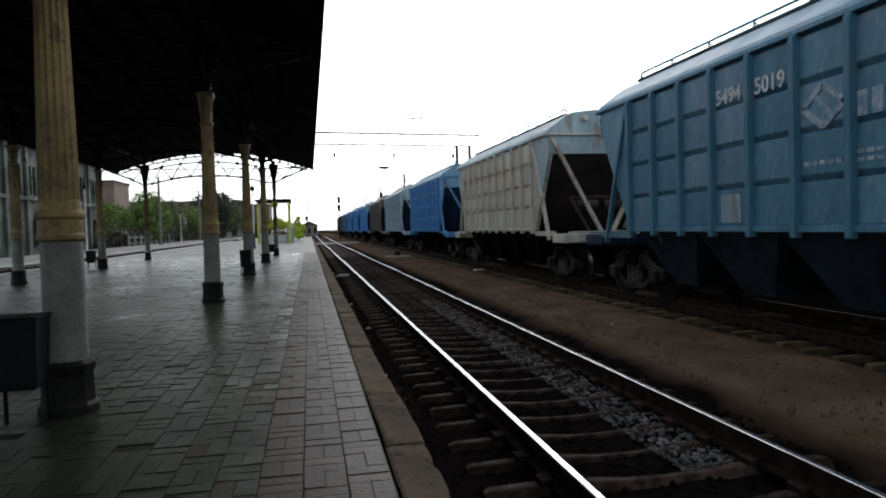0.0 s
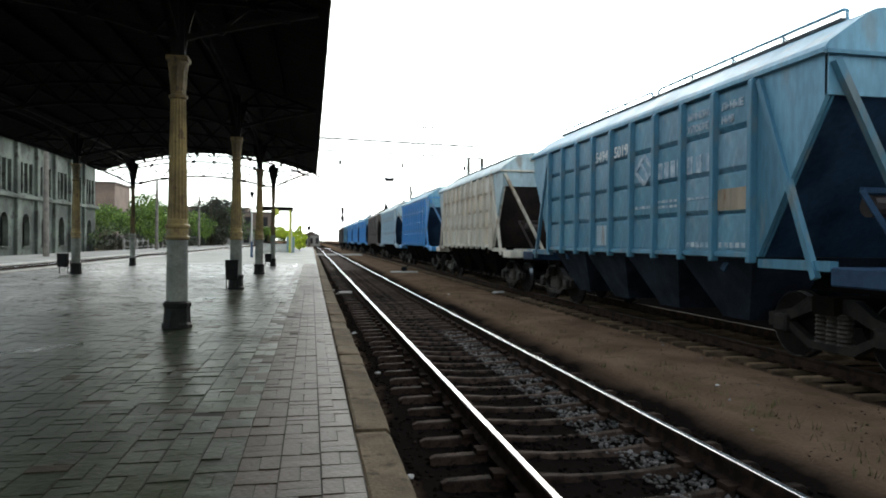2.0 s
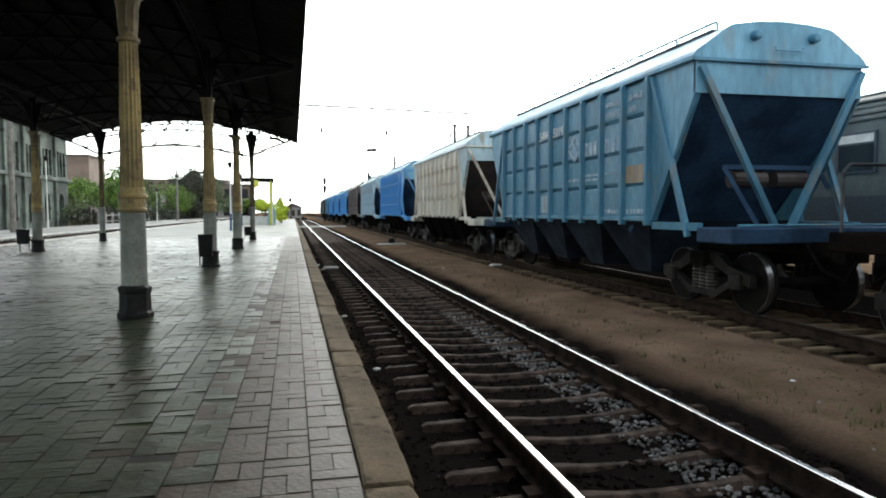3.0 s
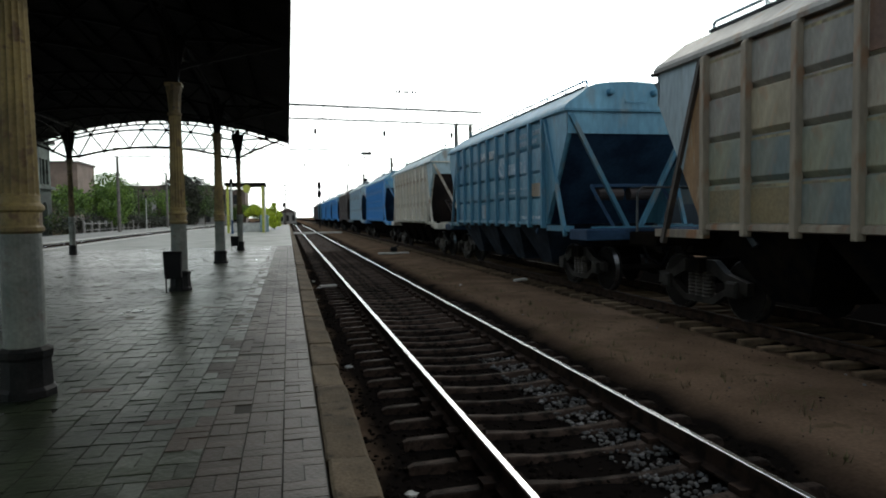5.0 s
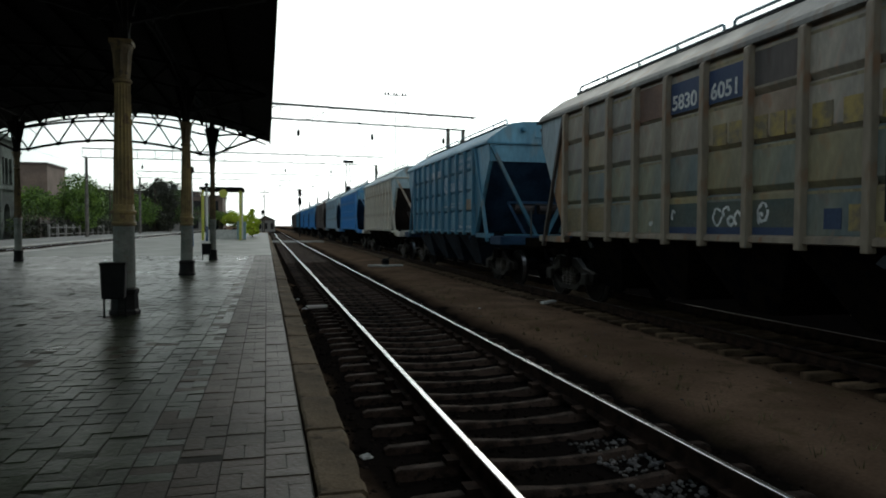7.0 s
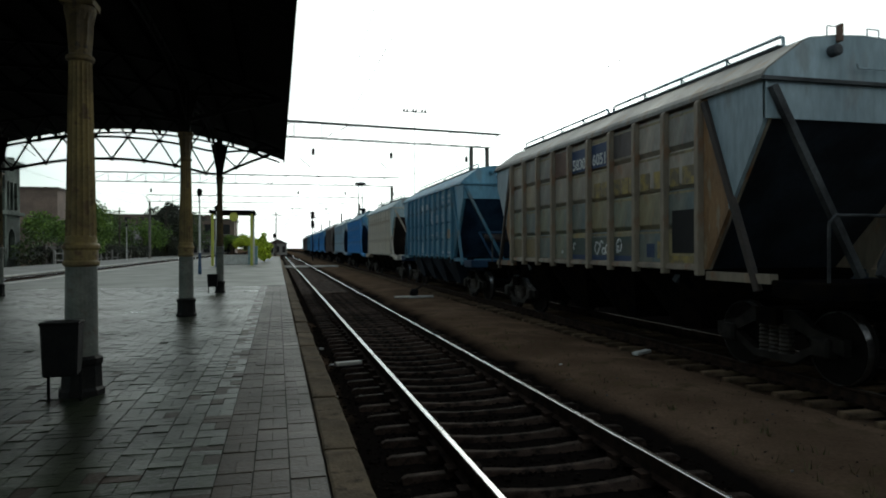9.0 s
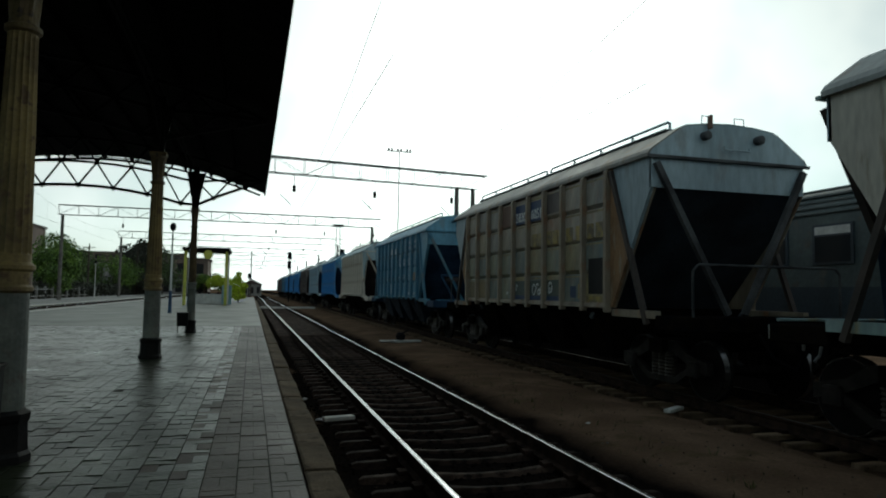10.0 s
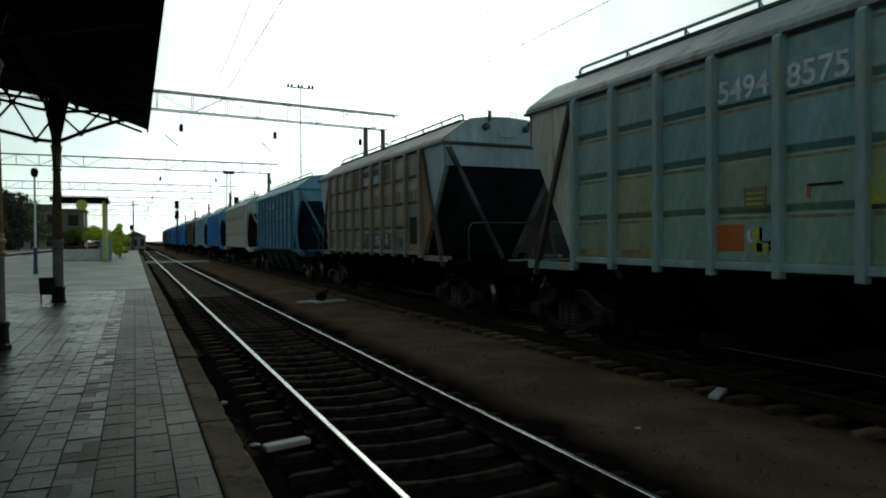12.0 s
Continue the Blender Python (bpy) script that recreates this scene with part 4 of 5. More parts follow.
            chain(b, [(-0.2, s * 5.83, 4.3), (-0.2, s * 5.85, 4.24), (0.32, s * 5.85, 4.24), (0.32, s * 5.83, 4.3)], 0.014)
            part("grab_bar", b, top_paint, w)
            part("hose_hook", soft_box(-0.48, -0.43, min(s * 5.745, s * 5.85), max(s * 5.745, s * 5.85), 4.6, 4.84, 0.012), RED_BROWN, w) if key == "rusty" else None
            if key == "green_grey" and s > 0:
                b = bmesh.new()
                chain(b, [(-0.55 + 0.16 * math.cos(q * 0.7), s * 7.05, 1.05 + 0.24 * math.sin(q * 0.7)) for q in range(-2, 6)], 0.022)
                part("coiled_hose", b, GALV, w, "pale coiled air hose")
            b = bmesh.new()
            chain(b, [(-0.3, s * 6.75, 1.1), (-0.34, s * 7.1, 0.75), (-0.2, s * 7.4, 0.6), (-0.1, s * 7.5, 0.9)], 0.03)
            part("brake_hose", b, UNDER, w)
            if key == "green_grey" and s > 0:
                part("end_plate", soft_box(-1.5, -0.85, 6.73, 6.8, 1.15, 1.34, 0.01), WHITE, w, "pale plate on the end sill")
            part("wheel_chock", soft_box(-1.56, -1.5, min(s * 4.45, s * 5.3), max(s * 4.45, s * 5.3), 1.31, 1.42, 0.01), WHITE if key != "blue_grey" else paint, w)
    # roof hatches, walkway and rails
    for i in range(4):
        part("hatch", soft_box(-0.45, 0.45, -3.9 + 2.6 * i - 0.5, -3.9 + 2.6 * i + 0.5, 4.68, 4.8, 0.03), paint, w)
    part("walkway", box(bmesh.new(), -0.95, -0.5, -5.2, 5.2, 4.655, 4.7), BRACE_GREY, w, "grated roof walkway")
    for y0, y1 in ((-5.2, -0.12), (0.12, 5.2)):
        b = bmesh.new()
        chain(b, [(-0.85, y0, 4.6), (-0.85, y0, 4.8), (-0.85, y0 + 0.06, 4.835), (-0.85, y1 - 0.06, 4.835), (-0.85, y1, 4.8), (-0.85, y1, 4.6)], 0.026, 5)
        for k in range(1, 4):
            y = y0 + (y1 - y0) * k / 4
            bar(b, (-0.85, y, 4.55), (-0.85, y, 4.835), 0.018, 4)
            bar(b, (-0.85, y, 4.82), (-0.7, y, 4.68), 0.012, 4)
        part("walkway_rail", b, top_paint, w)
    # discharge hoppers
    for y in (-3.15, -1.05, 1.05, 3.15):
        b = bmesh.new()
        top = [b.verts.new(v) for v in ((-1.5, y - 1.04, 1.44), (1.5, y - 1.04, 1.44), (1.5, y + 1.04, 1.44), (-1.5, y + 1.04, 1.44))]
        low = [b.verts.new(v) for v in ((-1.05, y - 0.35, 0.42), (1.05, y - 0.35, 0.42), (1.05, y + 0.35, 0.42), (-1.05, y + 0.35, 0.42))]
        b.faces.new(low[::-1])
        b.faces.new(top)
        for i in range(4):
            b.faces.new((top[i], low[i], low[(i + 1) % 4], top[(i + 1) % 4]))
        bmesh.ops.recalc_face_normals(b, faces=b.faces[:])
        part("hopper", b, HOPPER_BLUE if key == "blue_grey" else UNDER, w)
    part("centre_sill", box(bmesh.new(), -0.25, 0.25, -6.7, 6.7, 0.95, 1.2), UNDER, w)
    wheels = []
    for s in (-1, 1):
        b = thing("bogie", 0, s * 5.25, 0)
        b.parent = w
        for x in (-1, 1):
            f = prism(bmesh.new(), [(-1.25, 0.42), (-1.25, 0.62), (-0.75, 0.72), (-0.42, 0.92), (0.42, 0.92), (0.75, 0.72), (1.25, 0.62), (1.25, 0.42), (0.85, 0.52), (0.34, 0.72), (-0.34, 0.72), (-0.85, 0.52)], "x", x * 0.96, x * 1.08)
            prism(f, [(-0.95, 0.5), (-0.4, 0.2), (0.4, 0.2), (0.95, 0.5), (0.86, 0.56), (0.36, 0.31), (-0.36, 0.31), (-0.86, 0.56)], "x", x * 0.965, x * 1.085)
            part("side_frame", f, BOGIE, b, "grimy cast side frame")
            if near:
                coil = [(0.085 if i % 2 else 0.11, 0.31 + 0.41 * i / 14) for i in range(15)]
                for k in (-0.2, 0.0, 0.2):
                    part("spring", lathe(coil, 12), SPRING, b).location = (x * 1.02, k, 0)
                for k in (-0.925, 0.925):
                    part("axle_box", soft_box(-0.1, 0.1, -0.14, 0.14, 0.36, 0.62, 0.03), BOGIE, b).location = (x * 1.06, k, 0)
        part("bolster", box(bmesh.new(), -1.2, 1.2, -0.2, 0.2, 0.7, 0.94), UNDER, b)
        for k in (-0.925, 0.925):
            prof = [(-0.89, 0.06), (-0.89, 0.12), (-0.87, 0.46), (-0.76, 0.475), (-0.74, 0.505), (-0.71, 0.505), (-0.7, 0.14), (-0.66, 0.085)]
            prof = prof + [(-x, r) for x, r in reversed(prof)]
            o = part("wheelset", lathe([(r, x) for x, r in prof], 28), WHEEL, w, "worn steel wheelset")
            o.data.transform(Matrix.Rotation(radians(90), 4, "Y"))
            wheels.append((o, s * 5.25 + k))
            if near:
                for x in (-1, 1):
                    tread = part("tread", ring_band(0.4795, 0.4755, 0.05, 28), TREAD, o, "bright worn wheel tread")
                    tread.data.transform(Matrix.Translation((x * 0.815, 0, 0)) @ Matrix.Rotation(radians(90), 4, "Y"))
            o.location = (0, s * 5.25 + k, 0.475)
    return w, wheels


CONSIST = [
    # The first two run unseen behind the camera, added for shade and reflections.
    ("beige", -54.3, "unseen dirty beige hopper wagon added at the rear for shade"),
    ("bright_blue", -39.4, "unseen bright blue hopper wagon added towards the rear for shade"),
    ("green_grey", -24.68, "green-grey hopper wagon with graffiti and pale number"),
    ("rusty", -9.57, "grimy brown-grey hopper wagon with faded yellow letters"),
    ("blue_grey", 5.72, "blue-grey hopper wagon with white number and emblem"),
    ("beige", 20.5, "dirty beige hopper wagon of the goods train"),
    ("bright_blue", 35.3, "bright blue hopper wagon of the goods train"),
    ("pale_blue", 50.1, "pale blue-grey hopper wagon of the goods train"),
    ("brown", 64.85, "dark brown hopper wagon of the goods train"),
    ("bright_blue", 79.6, "bright blue hopper wagon of the goods train"),
    ("bright_blue", 94.35, "bright blue hopper wagon of the goods train"),
    ("bright_blue", 109.1, "bright blue hopper wagon of the goods train"),
    ("blue_grey", 123.8, "blue-grey hopper wagon far along the train"),
    ("brown", 138.5, "dark brown hopper wagon far along the train"),
    ("brown", 153.2, "dark brown hopper wagon at the head of the train"),
]
WAGONS = []
for i, (key, offset, label) in enumerate(CONSIST):
    w, wheels = hopper_wagon(key, label, 2 <= i < 6)
    WAGONS.append((w, offset, wheels if 2 <= i < 6 else []))

green, rusty, blue = (WAGONS[i][0] for i in range(2, 5))
wagon_text(blue, "5494", 1.36, 3.44, 0.33, LETTER)
wagon_text(blue, "5019", 0.4, 3.44, 0.33, LETTER)
emblem = bmesh.new()
for a, b in (((-0.6, 3.05), (-0.95, 3.32)), ((-0.95, 3.32), (-1.32, 3.05)), ((-1.32, 3.05), (-0.95, 2.78)), ((-0.95, 2.78), (-0.6, 3.05))):
    bar(emblem, (-1.582, *a), (-1.582, *b), 0.06, 4, 0.3)
bar(emblem, (-1.582, -0.8, 3.2), (-1.582, -1.1, 2.9), 0.05, 4, 0.3)
part("emblem", emblem, LETTER_FADED, blue, "white lozenge emblem")
for k in range(7):
    y = (-1.5 - 0.22 * k) if k < 4 else (-2.5 - 0.28 * (k - 4))
    paint_mark(blue, y - 0.15, y, 2.82, 3.12, LETTER_FADED, "brand_bar")
for y0, z0, z1 in ((-1.5, 2.38, 2.43), (-1.5, 2.28, 2.33), (-0.6, 2.3, 2.36), (-2.5, 2.38, 2.42), (-2.5, 1.58, 1.66), (-3.45, 1.58, 1.66)):
    for q in range(5):
        paint_mark(blue, y0 - 0.14 * q - 0.1, y0 - 0.14 * q, z0, z1, LETTER_FADED, "small_print")
for word, y, z in (("МИНЕРА", -2.5, 3.73), ("УДОБРЕ", -2.5, 3.52), ("ЛЬНЫЕ", -3.48, 3.73), ("НИЯ", -3.48, 3.52)):
    o = wagon_text(blue, word, y, z, 0.155, LETTER_FADED)
    o.name = "painted_word"
    o["label"] = "painted words in worn white capitals"
paint_mark(blue, 0.75, 1.25, 1.58, 2.02, PAINTS["pale_blue"], "pale_patch")
paint_mark(blue, -4.2, -3.4, 2.16, 2.5, PAINTS["rusty"], "rust_patch", x=-1.574)
BLUE_PATCH = surface("dark_blue_patch", (0.025, 0.05, 0.13), (0.04, 0.07, 0.14), 3, 30, 0.6)
paint_mark(rusty, -0.42, 0.42, 3.42, 3.9, BLUE_PATCH, "number_patch", x=-1.574)
paint_mark(rusty, -1.37, -0.54, 3.42, 3.9, BLUE_PATCH, "number_patch", x=-1.574)
wagon_text(rusty, "5830", 0.38, 3.48, 0.32, LETTER)
wagon_text(rusty, "6051", -0.58, 3.48, 0.32, LETTER)
for y0, y1 in ((-1.3, -1.0), (-0.95, -0.65), (-1.75, -1.5), (-2.05, -1.8), (-2.35, -2.1), (-2.8, -2.5), (-3.25, -2.95), (-3.7, -3.45), (-4.2, -3.8)):
    paint_mark(rusty, y0, y1, 2.8, 3.1, LETTER_YELLOW, "brand_bar")
TAN = surface("tan_wagon_patch", (0.26, 0.2, 0.11), (0.2, 0.17, 0.11), 2, 20, 0.7)
for y0, y1, z0, z1, m in ((0.55, 1.36, 3.43, 3.98, RED_BROWN), (3.4, 4.22, 1.55, 2.02, TAN), (2.45, 3.28, 1.55, 2.02, TAN), (-4.22, -3.42, 1.54, 1.66, LETTER_YELLOW), (-4.2, -3.5, 1.7, 2.4, VOID), (-2.95, -2.7, 1.62, 1.86, BLUE_PATCH), (-3.25, -3.05, 1.6, 1.9, LETTER_YELLOW), (-2.3, -1.5, 3.5, 3.95, PAINTS["brown"])):
    paint_mark(rusty, y0, y1, z0, z1, m, "worn_patch", x=-1.574)
DARK_GREEN = surface("dark_green_worn_paint", (0.07, 0.1, 0.095), (0.11, 0.12, 0.1), 3, 20, 0.7)
RUST_RUN = surface("rust_and_grime_run", (0.36, 0.31, 0.18), (0.2, 0.17, 0.12), 4, 25, 0.8, stretch=(1, 2, 0.6))
for y0, y1, z0, z1, m in ((-0.42, 0.42, 1.64, 2.0, DARK_GREEN), (-1.37, -0.54, 1.64, 2.0, DARK_GREEN), (-2.32, -1.5, 1.64, 2.0, DARK_GREEN), (-0.42, 0.42, 1.54, 1.64, BLUE_PATCH), (-1.37, -0.54, 1.54, 1.64, BLUE_PATCH), (-2.32, -1.5, 1.54, 1.64, BLUE_PATCH)):
    paint_mark(rusty, y0, y1, z0, z1, m, "worn_patch", x=-1.572)
rng = random.Random(31)


def scrawl(w, y, z, turns, wide, high, material, seed):
    """A hand-sprayed loop or hook on the wagon side."""
    r, pts = random.Random(seed), []
    for k in range(12):
        a = 0.6 + turns * math.tau * k / 11
        pts.append((0, y - wide * (math.cos(a) * r.uniform(0.8, 1.1)), z + high * (math.sin(a) * r.uniform(0.8, 1.1)) + 0.02 * k / 11))
    b, rings = bmesh.new(), []
    for k, p in enumerate(pts):
        q0, q1 = pts[max(k - 1, 0)], pts[min(k + 1, 11)]
        dy, dz = q1[1] - q0[1], q1[2] - q0[2]
        n = 0.02 * r.uniform(0.6, 1.3) / max(math.hypot(dy, dz), 1e-4)
        rings.append([b.verts.new((x, p[1] - u * dz * n, p[2] + u * dy * n)) for x, u in ((-1.583, 1), (-1.583, -1), (-1.57, -1), (-1.57, 1))])
    for a, c2 in zip(rings, rings[1:]):
        for k in range(4):
            b.faces.new((a[k], a[(k + 1) % 4], c2[(k + 1) % 4], c2[k]))
    bmesh.ops.recalc_face_normals(b, faces=b.faces[:])
    part("graffiti", b, material, w)


for k, (y, z, turns, wide, high) in enumerate(((0.3, 1.8, 0.55, 0.05, 0.09), (-0.78, 1.78, 0.9, 0.1, 0.13), (-0.98, 1.82, 0.5, 0.08, 0.1), (-1.08, 1.72, 0.8, 0.07, 0.07), (-1.22, 1.75, 0.6, 0.08, 0.1), (-1.7, 1.82, 0.95, 0.09, 0.13), (-1.66, 1.74, 0.6, 0.05, 0.08), (0.95, 1.68, 0.7, 0.06, 0.03))):
    scrawl(rusty, y, z, turns, wide, high, LETTER, k)
for w, share in ((rusty, 0.6), (green, 0.9)):
    for i in range(9):
        for z in (1.98, 2.62, 3.26, 3.87):
            if rng.random() < share and not (z == 3.87 and 3 < i < 6):
                paint_mark(w, RIBS[i] + 0.055, RIBS[i] + 0.9, z + rng.uniform(0.045, 0.06), z + 0.09, RUST_RUN, "rust_run", x=-1.5705)
paint_mark(green, 0.52, 1.39, 3.42, 3.78, TEAL, "number_patch", x=-1.574)
paint_mark(green, -0.44, 0.43, 3.42, 3.78, TEAL, "number_patch", x=-1.574)
wagon_text(green, "5494", 1.37, 3.45, 0.37, LETTER)
wagon_text(green, "8575", 0.41, 3.45, 0.37, LETTER)
ORANGE = surface("orange_graffiti", (0.6, 0.12, 0.02), (0.5, 0.16, 0.05), 5, 30, 0.6)
LIME = surface("yellow_graffiti", (0.55, 0.5, 0.06), (0.3, 0.45, 0.2), 6, 30, 0.6)
for y0, y1, z0, z1, m in ((0.98, 1.38, 1.66, 1.98, ORANGE), (0.72, 0.86, 1.66, 1.94, LIME), (0.56, 0.76, 1.78, 2.0, TEAL), (0.64, 0.8, 1.62, 1.76, LIME), (0.68, 0.98, 2.16, 2.4, TAN), (-0.24, 0.16, 2.36, 2.39, VOID), (0.12, 0.16, 2.24, 2.36, ORANGE), (-0.85, -0.5, 2.14, 2.42, LIME), (-1.2, -0.9, 2.2, 2.38, LIME)):
    paint_mark(green, y0, y1, z0, z1, m, "graffiti")
for q in range(3):
    paint_mark(green, 0.72, 0.94, 2.2 + 0.06 * q, 2.22 + 0.06 * q, LIME, "graffiti", x=-1.585)
for k, (y, z, wide, high, m) in enumerate(((1.12, 1.78, 0.06, 0.08, LETTER_YELLOW), (1.22, 1.84, 0.05, 0.07, TEAL), (0.86, 1.84, 0.06, 0.09, LETTER), (0.7, 1.84, 0.07, 0.1, LIME), (0.66, 1.72, 0.06, 0.06, VOID), (-0.68, 2.27, 0.08, 0.09, VOID), (-0.58, 2.3, 0.05, 0.09, BLUE_PATCH), (-1.05, 2.28, 0.08, 0.06, BLUE_PATCH))):
    scrawl(green, y, z, 0.8, wide, high, m, 40 + k)
for y0 in (2.4, 3.4):
    paint_mark(green, y0, y0 + 0.8, 1.56, 1.66, LETTER_YELLOW, "worn_patch", x=-1.574)

# ---- parked coaches beyond the train ----
def coach(y):
    c = thing("passenger_coach", 12.2, y, 0, "grey-green ribbed passenger coach parked on the siding", "coach", "parked coaches")
    sec = [(-1.55, 1.15), (-1.55, 3.55), (-1.4, 3.95), (-1.0, 4.25), (0, 4.4), (1.0, 4.25), (1.4, 3.95), (1.55, 3.55), (1.55, 1.15)]
    part("body", prism(bmesh.new(), sec, "y", -11.8, 11.8), COACH, c)
    part("skirt", box(bmesh.new(), -1.57, 1.57, -11.75, 11.75, 1.0, 1.95), COACH_DARK, c)
    for i in range(5):
        z = 3.62 + 0.14 * i
        x = 1.6 - 0.07 * i
        part("roof_rib", box(bmesh.new(), -x, -x + 0.12, -11.8, 11.8, z - 0.02, z + 0.02), COACH, c)
    for i in range(12):
        yy = -10.4 + 1.85 * i
        win = part("window", box(bmesh.new(), -1.585, -1.54, yy - 0.55, yy + 0.55, 2.45, 3.35), COACH_DARK, c)
        part("pane", box(bmesh.new(), -1.59, -1.586, yy - 0.48, yy + 0.48, 2.5, 3.08), GLASS, win)
        part("pane", box(bmesh.new(), -1.59, -1.586, yy - 0.48, yy + 0.48, 3.12, 3.3), WHITE, win)
    for s in (-1, 1):
        part("bogie", box(bmesh.new(), -1.1, 1.1, s * 8.5 - 1.7, s * 8.5 + 1.7, 0.0, 1.0), UNDER, c)
    part("underframe_box", box(bmesh.new(), -1.3, 1.3, -3, 3, 0.35, 1.0), UNDER, c)


for y in (0.5, 25.0, 49.5, 74.0):
    coach(y)


# ---- overhead line ----
def gantry(y, x0, x1, legs, top=10.35, low=9.3, rz=0):
    g = thing("overhead_line_gantry", 0, y, -0.3, "weathered lattice gantry carrying overhead wires across the lines", "gantry", "line gantries", rz=rz)
    top, low = top + 0.3, low + 0.3
    bm = bmesh.new()
    for yy in (-0.25, 0.25):
        bar(bm, (x0, yy, top), (x1, yy, top), 0.055, 4)
        bar(bm, (x0, yy, low), (x1 - 0.8, yy, low), 0.042, 4)
        n = int((x1 - x0) / 1.9)
        for i in range(n):
            a, b = x0 + (x1 - x0) * i / n, x0 + (x1 - x0) * (i + 1) / n
            bar(bm, (a, yy, low), (a, yy, top), 0.022, 4)
            bar(bm, (a, yy, top if i % 2 else low), (b, yy, low if i % 2 else top), 0.018, 4)
    part("lattice_beam", bm, GALV, g)
    for x in legs:
        part("mast", lathe([(0.22, 0), (0.2, 3), (0.16, low)], 10), MASTMAT, g).location = (x, 0, 0)
    for x in (-15.45, 0.8, 6.36, 12.2):
        if x0 < x < x1:
            b = bmesh.new()
            bar(b, (x, 0, low - 0.9), (x, 0, low), 0.02, 4)
            bar(b, (x, 0, low - 1.15), (x, 0, low - 0.75), 0.11, 8)
            part("insulator", b, IRON, g)
            b = bmesh.new()
            bar(b, (x - 0.9, 0, low - 1.4), (x - 0.2, 0, low - 2.0), 0.03, 4)
            part("steady_arm", b, GALV, g)


for i, y in enumerate((64, 98, 132, 166, 200, 236, 275)):
    gantry(y - (1.3 if i == 0 else 0), -21.8, 15.0 if i == 0 else 13.0, (-21.4, 12.6, 13.9) if i == 0 else (-21.4, 12.0), rz=8 if i == 0 else 0)
for x in (0.8, 6.36, -15.45):
    bm = bmesh.new()
    for y0, y1 in zip((30, 64, 98, 132, 166, 200, 236), (64, 98, 132, 166, 200, 236, 275)):
        pts = [(x, y0 + (y1 - y0) * k / 6, 8.1 - 1.1 * (1 - (k / 3 - 1) ** 2)) for k in range(7)]
        chain(bm, pts, 0.008, 3)
        for p in pts[1:6]:
            bar(bm, p, (x, p[1], 6.25), 0.004, 3)
    bar(bm, (x, 30, 6.25), (x, 275, 6.25), 0.008, 3)
    tagged(part("overhead_wire", bm, IRON), "thin dark overhead contact and carrier wires", "wire", "overhead wires")

crossarm = thing("line_pole", 8.9, 68, -0.3, "tall thin pole with a crossarm of insulators", "pole")
part("pole", lathe([(0.05, 0), (0.03, 12.8)], 8), GALV, crossarm)
part("crossarm", box(bmesh.new(), -0.95, 0.95, -0.04, 0.04, 12.7, 12.77), GALV, crossarm)
for x in (-0.85, -0.6, -0.12, 0.12, 0.6, 0.85):
    part("insulator", lathe([(0.03, 12.77), (0.09, 12.82), (0.06, 12.94), (0.02, 12.98)], 8), IRON, crossarm).location = (x, 0, 0)


def signal(x, y, h, heads):
    s = thing("railway_signal", x, y, -0.3, "black colour-light railway signal on a post", "signal", "signals")
    part("post", lathe([(0.09, 0), (0.07, h)], 8), IRON, s)
    for z, hh in heads:
        d = part("signal_head", soft_box(-0.28, 0.28, -0.12, 0.12, z, z + hh, 0.06), IRON, s)
        n = max(1, int(hh / 0.35))
        for k in range(n):
            lens = part("hood", lathe([(0.1, 0), (0.12, 0.25)], 10), IRON, d)
            lens.matrix_basis = pose(0, -0.1, z + hh * (k + 0.5) / n, 90, 0, 0)
    b = bmesh.new()
    for k in range(10):
        bar(b, (-0.16, 0.15, 0.5 + 0.4 * k), (0.16, 0.15, 0.5 + 0.4 * k), 0.012, 4)
    part("ladder", b, IRON, s)


signal(3.55, 120, 7.4, ((5.1, 1.1), (6.5, 1.1)))
signal(8.9, 101, 7.1, ((5.6, 1.5),))
signal(-2.2, 150, 5.0, ((4.0, 0.9),))


def lamp_post(x, y, h, lower=BLUE_POST, z=PZ):
    p = thing("platform_lamp", x, y, z, "thin pale lamp post with dark lower part and round head", "lamp post", "platform lamps")
    part("foot", lathe([(0.12, 0), (0.1, 0.1), (0.08, 1.3)], 10), lower, p, "dark blue lower post")
    part("post", lathe([(0.06, 1.3), (0.045, h - 0.3)], 10), WHITE, p)
    part("head", lathe([(0.04, h - 0.3), (0.14, h - 0.22), (0.18, h), (0.12, h + 0.15), (0.03, h + 0.2)], 12), IRON, p, "dark round lamp head")


lamp_post(-6.25, 60, 5.1)
lamp_post(-6.6, 76, 5.0)
lamp_post(-23.5, 74, 6.4, WHITE, 0.19)
lamp_post(-24.0, 128, 5.2, WHITE, 0.19)

# ---- far end of the platform ----
shelter = thing("platform_shelter", -6.0, 82, PZ, "open platform shelter with flat dark roof and yellow posts", "shelter")
part("roof", soft_box(-1.6, 2.4, -2.0, 3.0, 4.75, 5.05, 0.05), DARK_WOOD, shelter, "flat dark roof")
for x in (-1.3, 2.1):
    for y in (-1.7, 2.7):
        part("post", soft_box(x - 0.12, x + 0.12, y - 0.12, y + 0.12, 0, 4.75, 0.02), YELLOW_POST if y < 0 else WHITE, shelter, "yellow painted post" if y < 0 else "")
part("panel", soft_box(1.6, 2.5, 2.9, 3.0, 0.0, 1.8, 0.02), TEAL, shelter, "pale blue side panel")
barrier = thing("low_white_wall", -5.6, 86, PZ, "low whitewashed barrier wall on the platform", "wall")
part("wall_panel", soft_box(-1.9, 2.0, -0.1, 0.1, 0, 0.95, 0.02), WHITE, barrier)
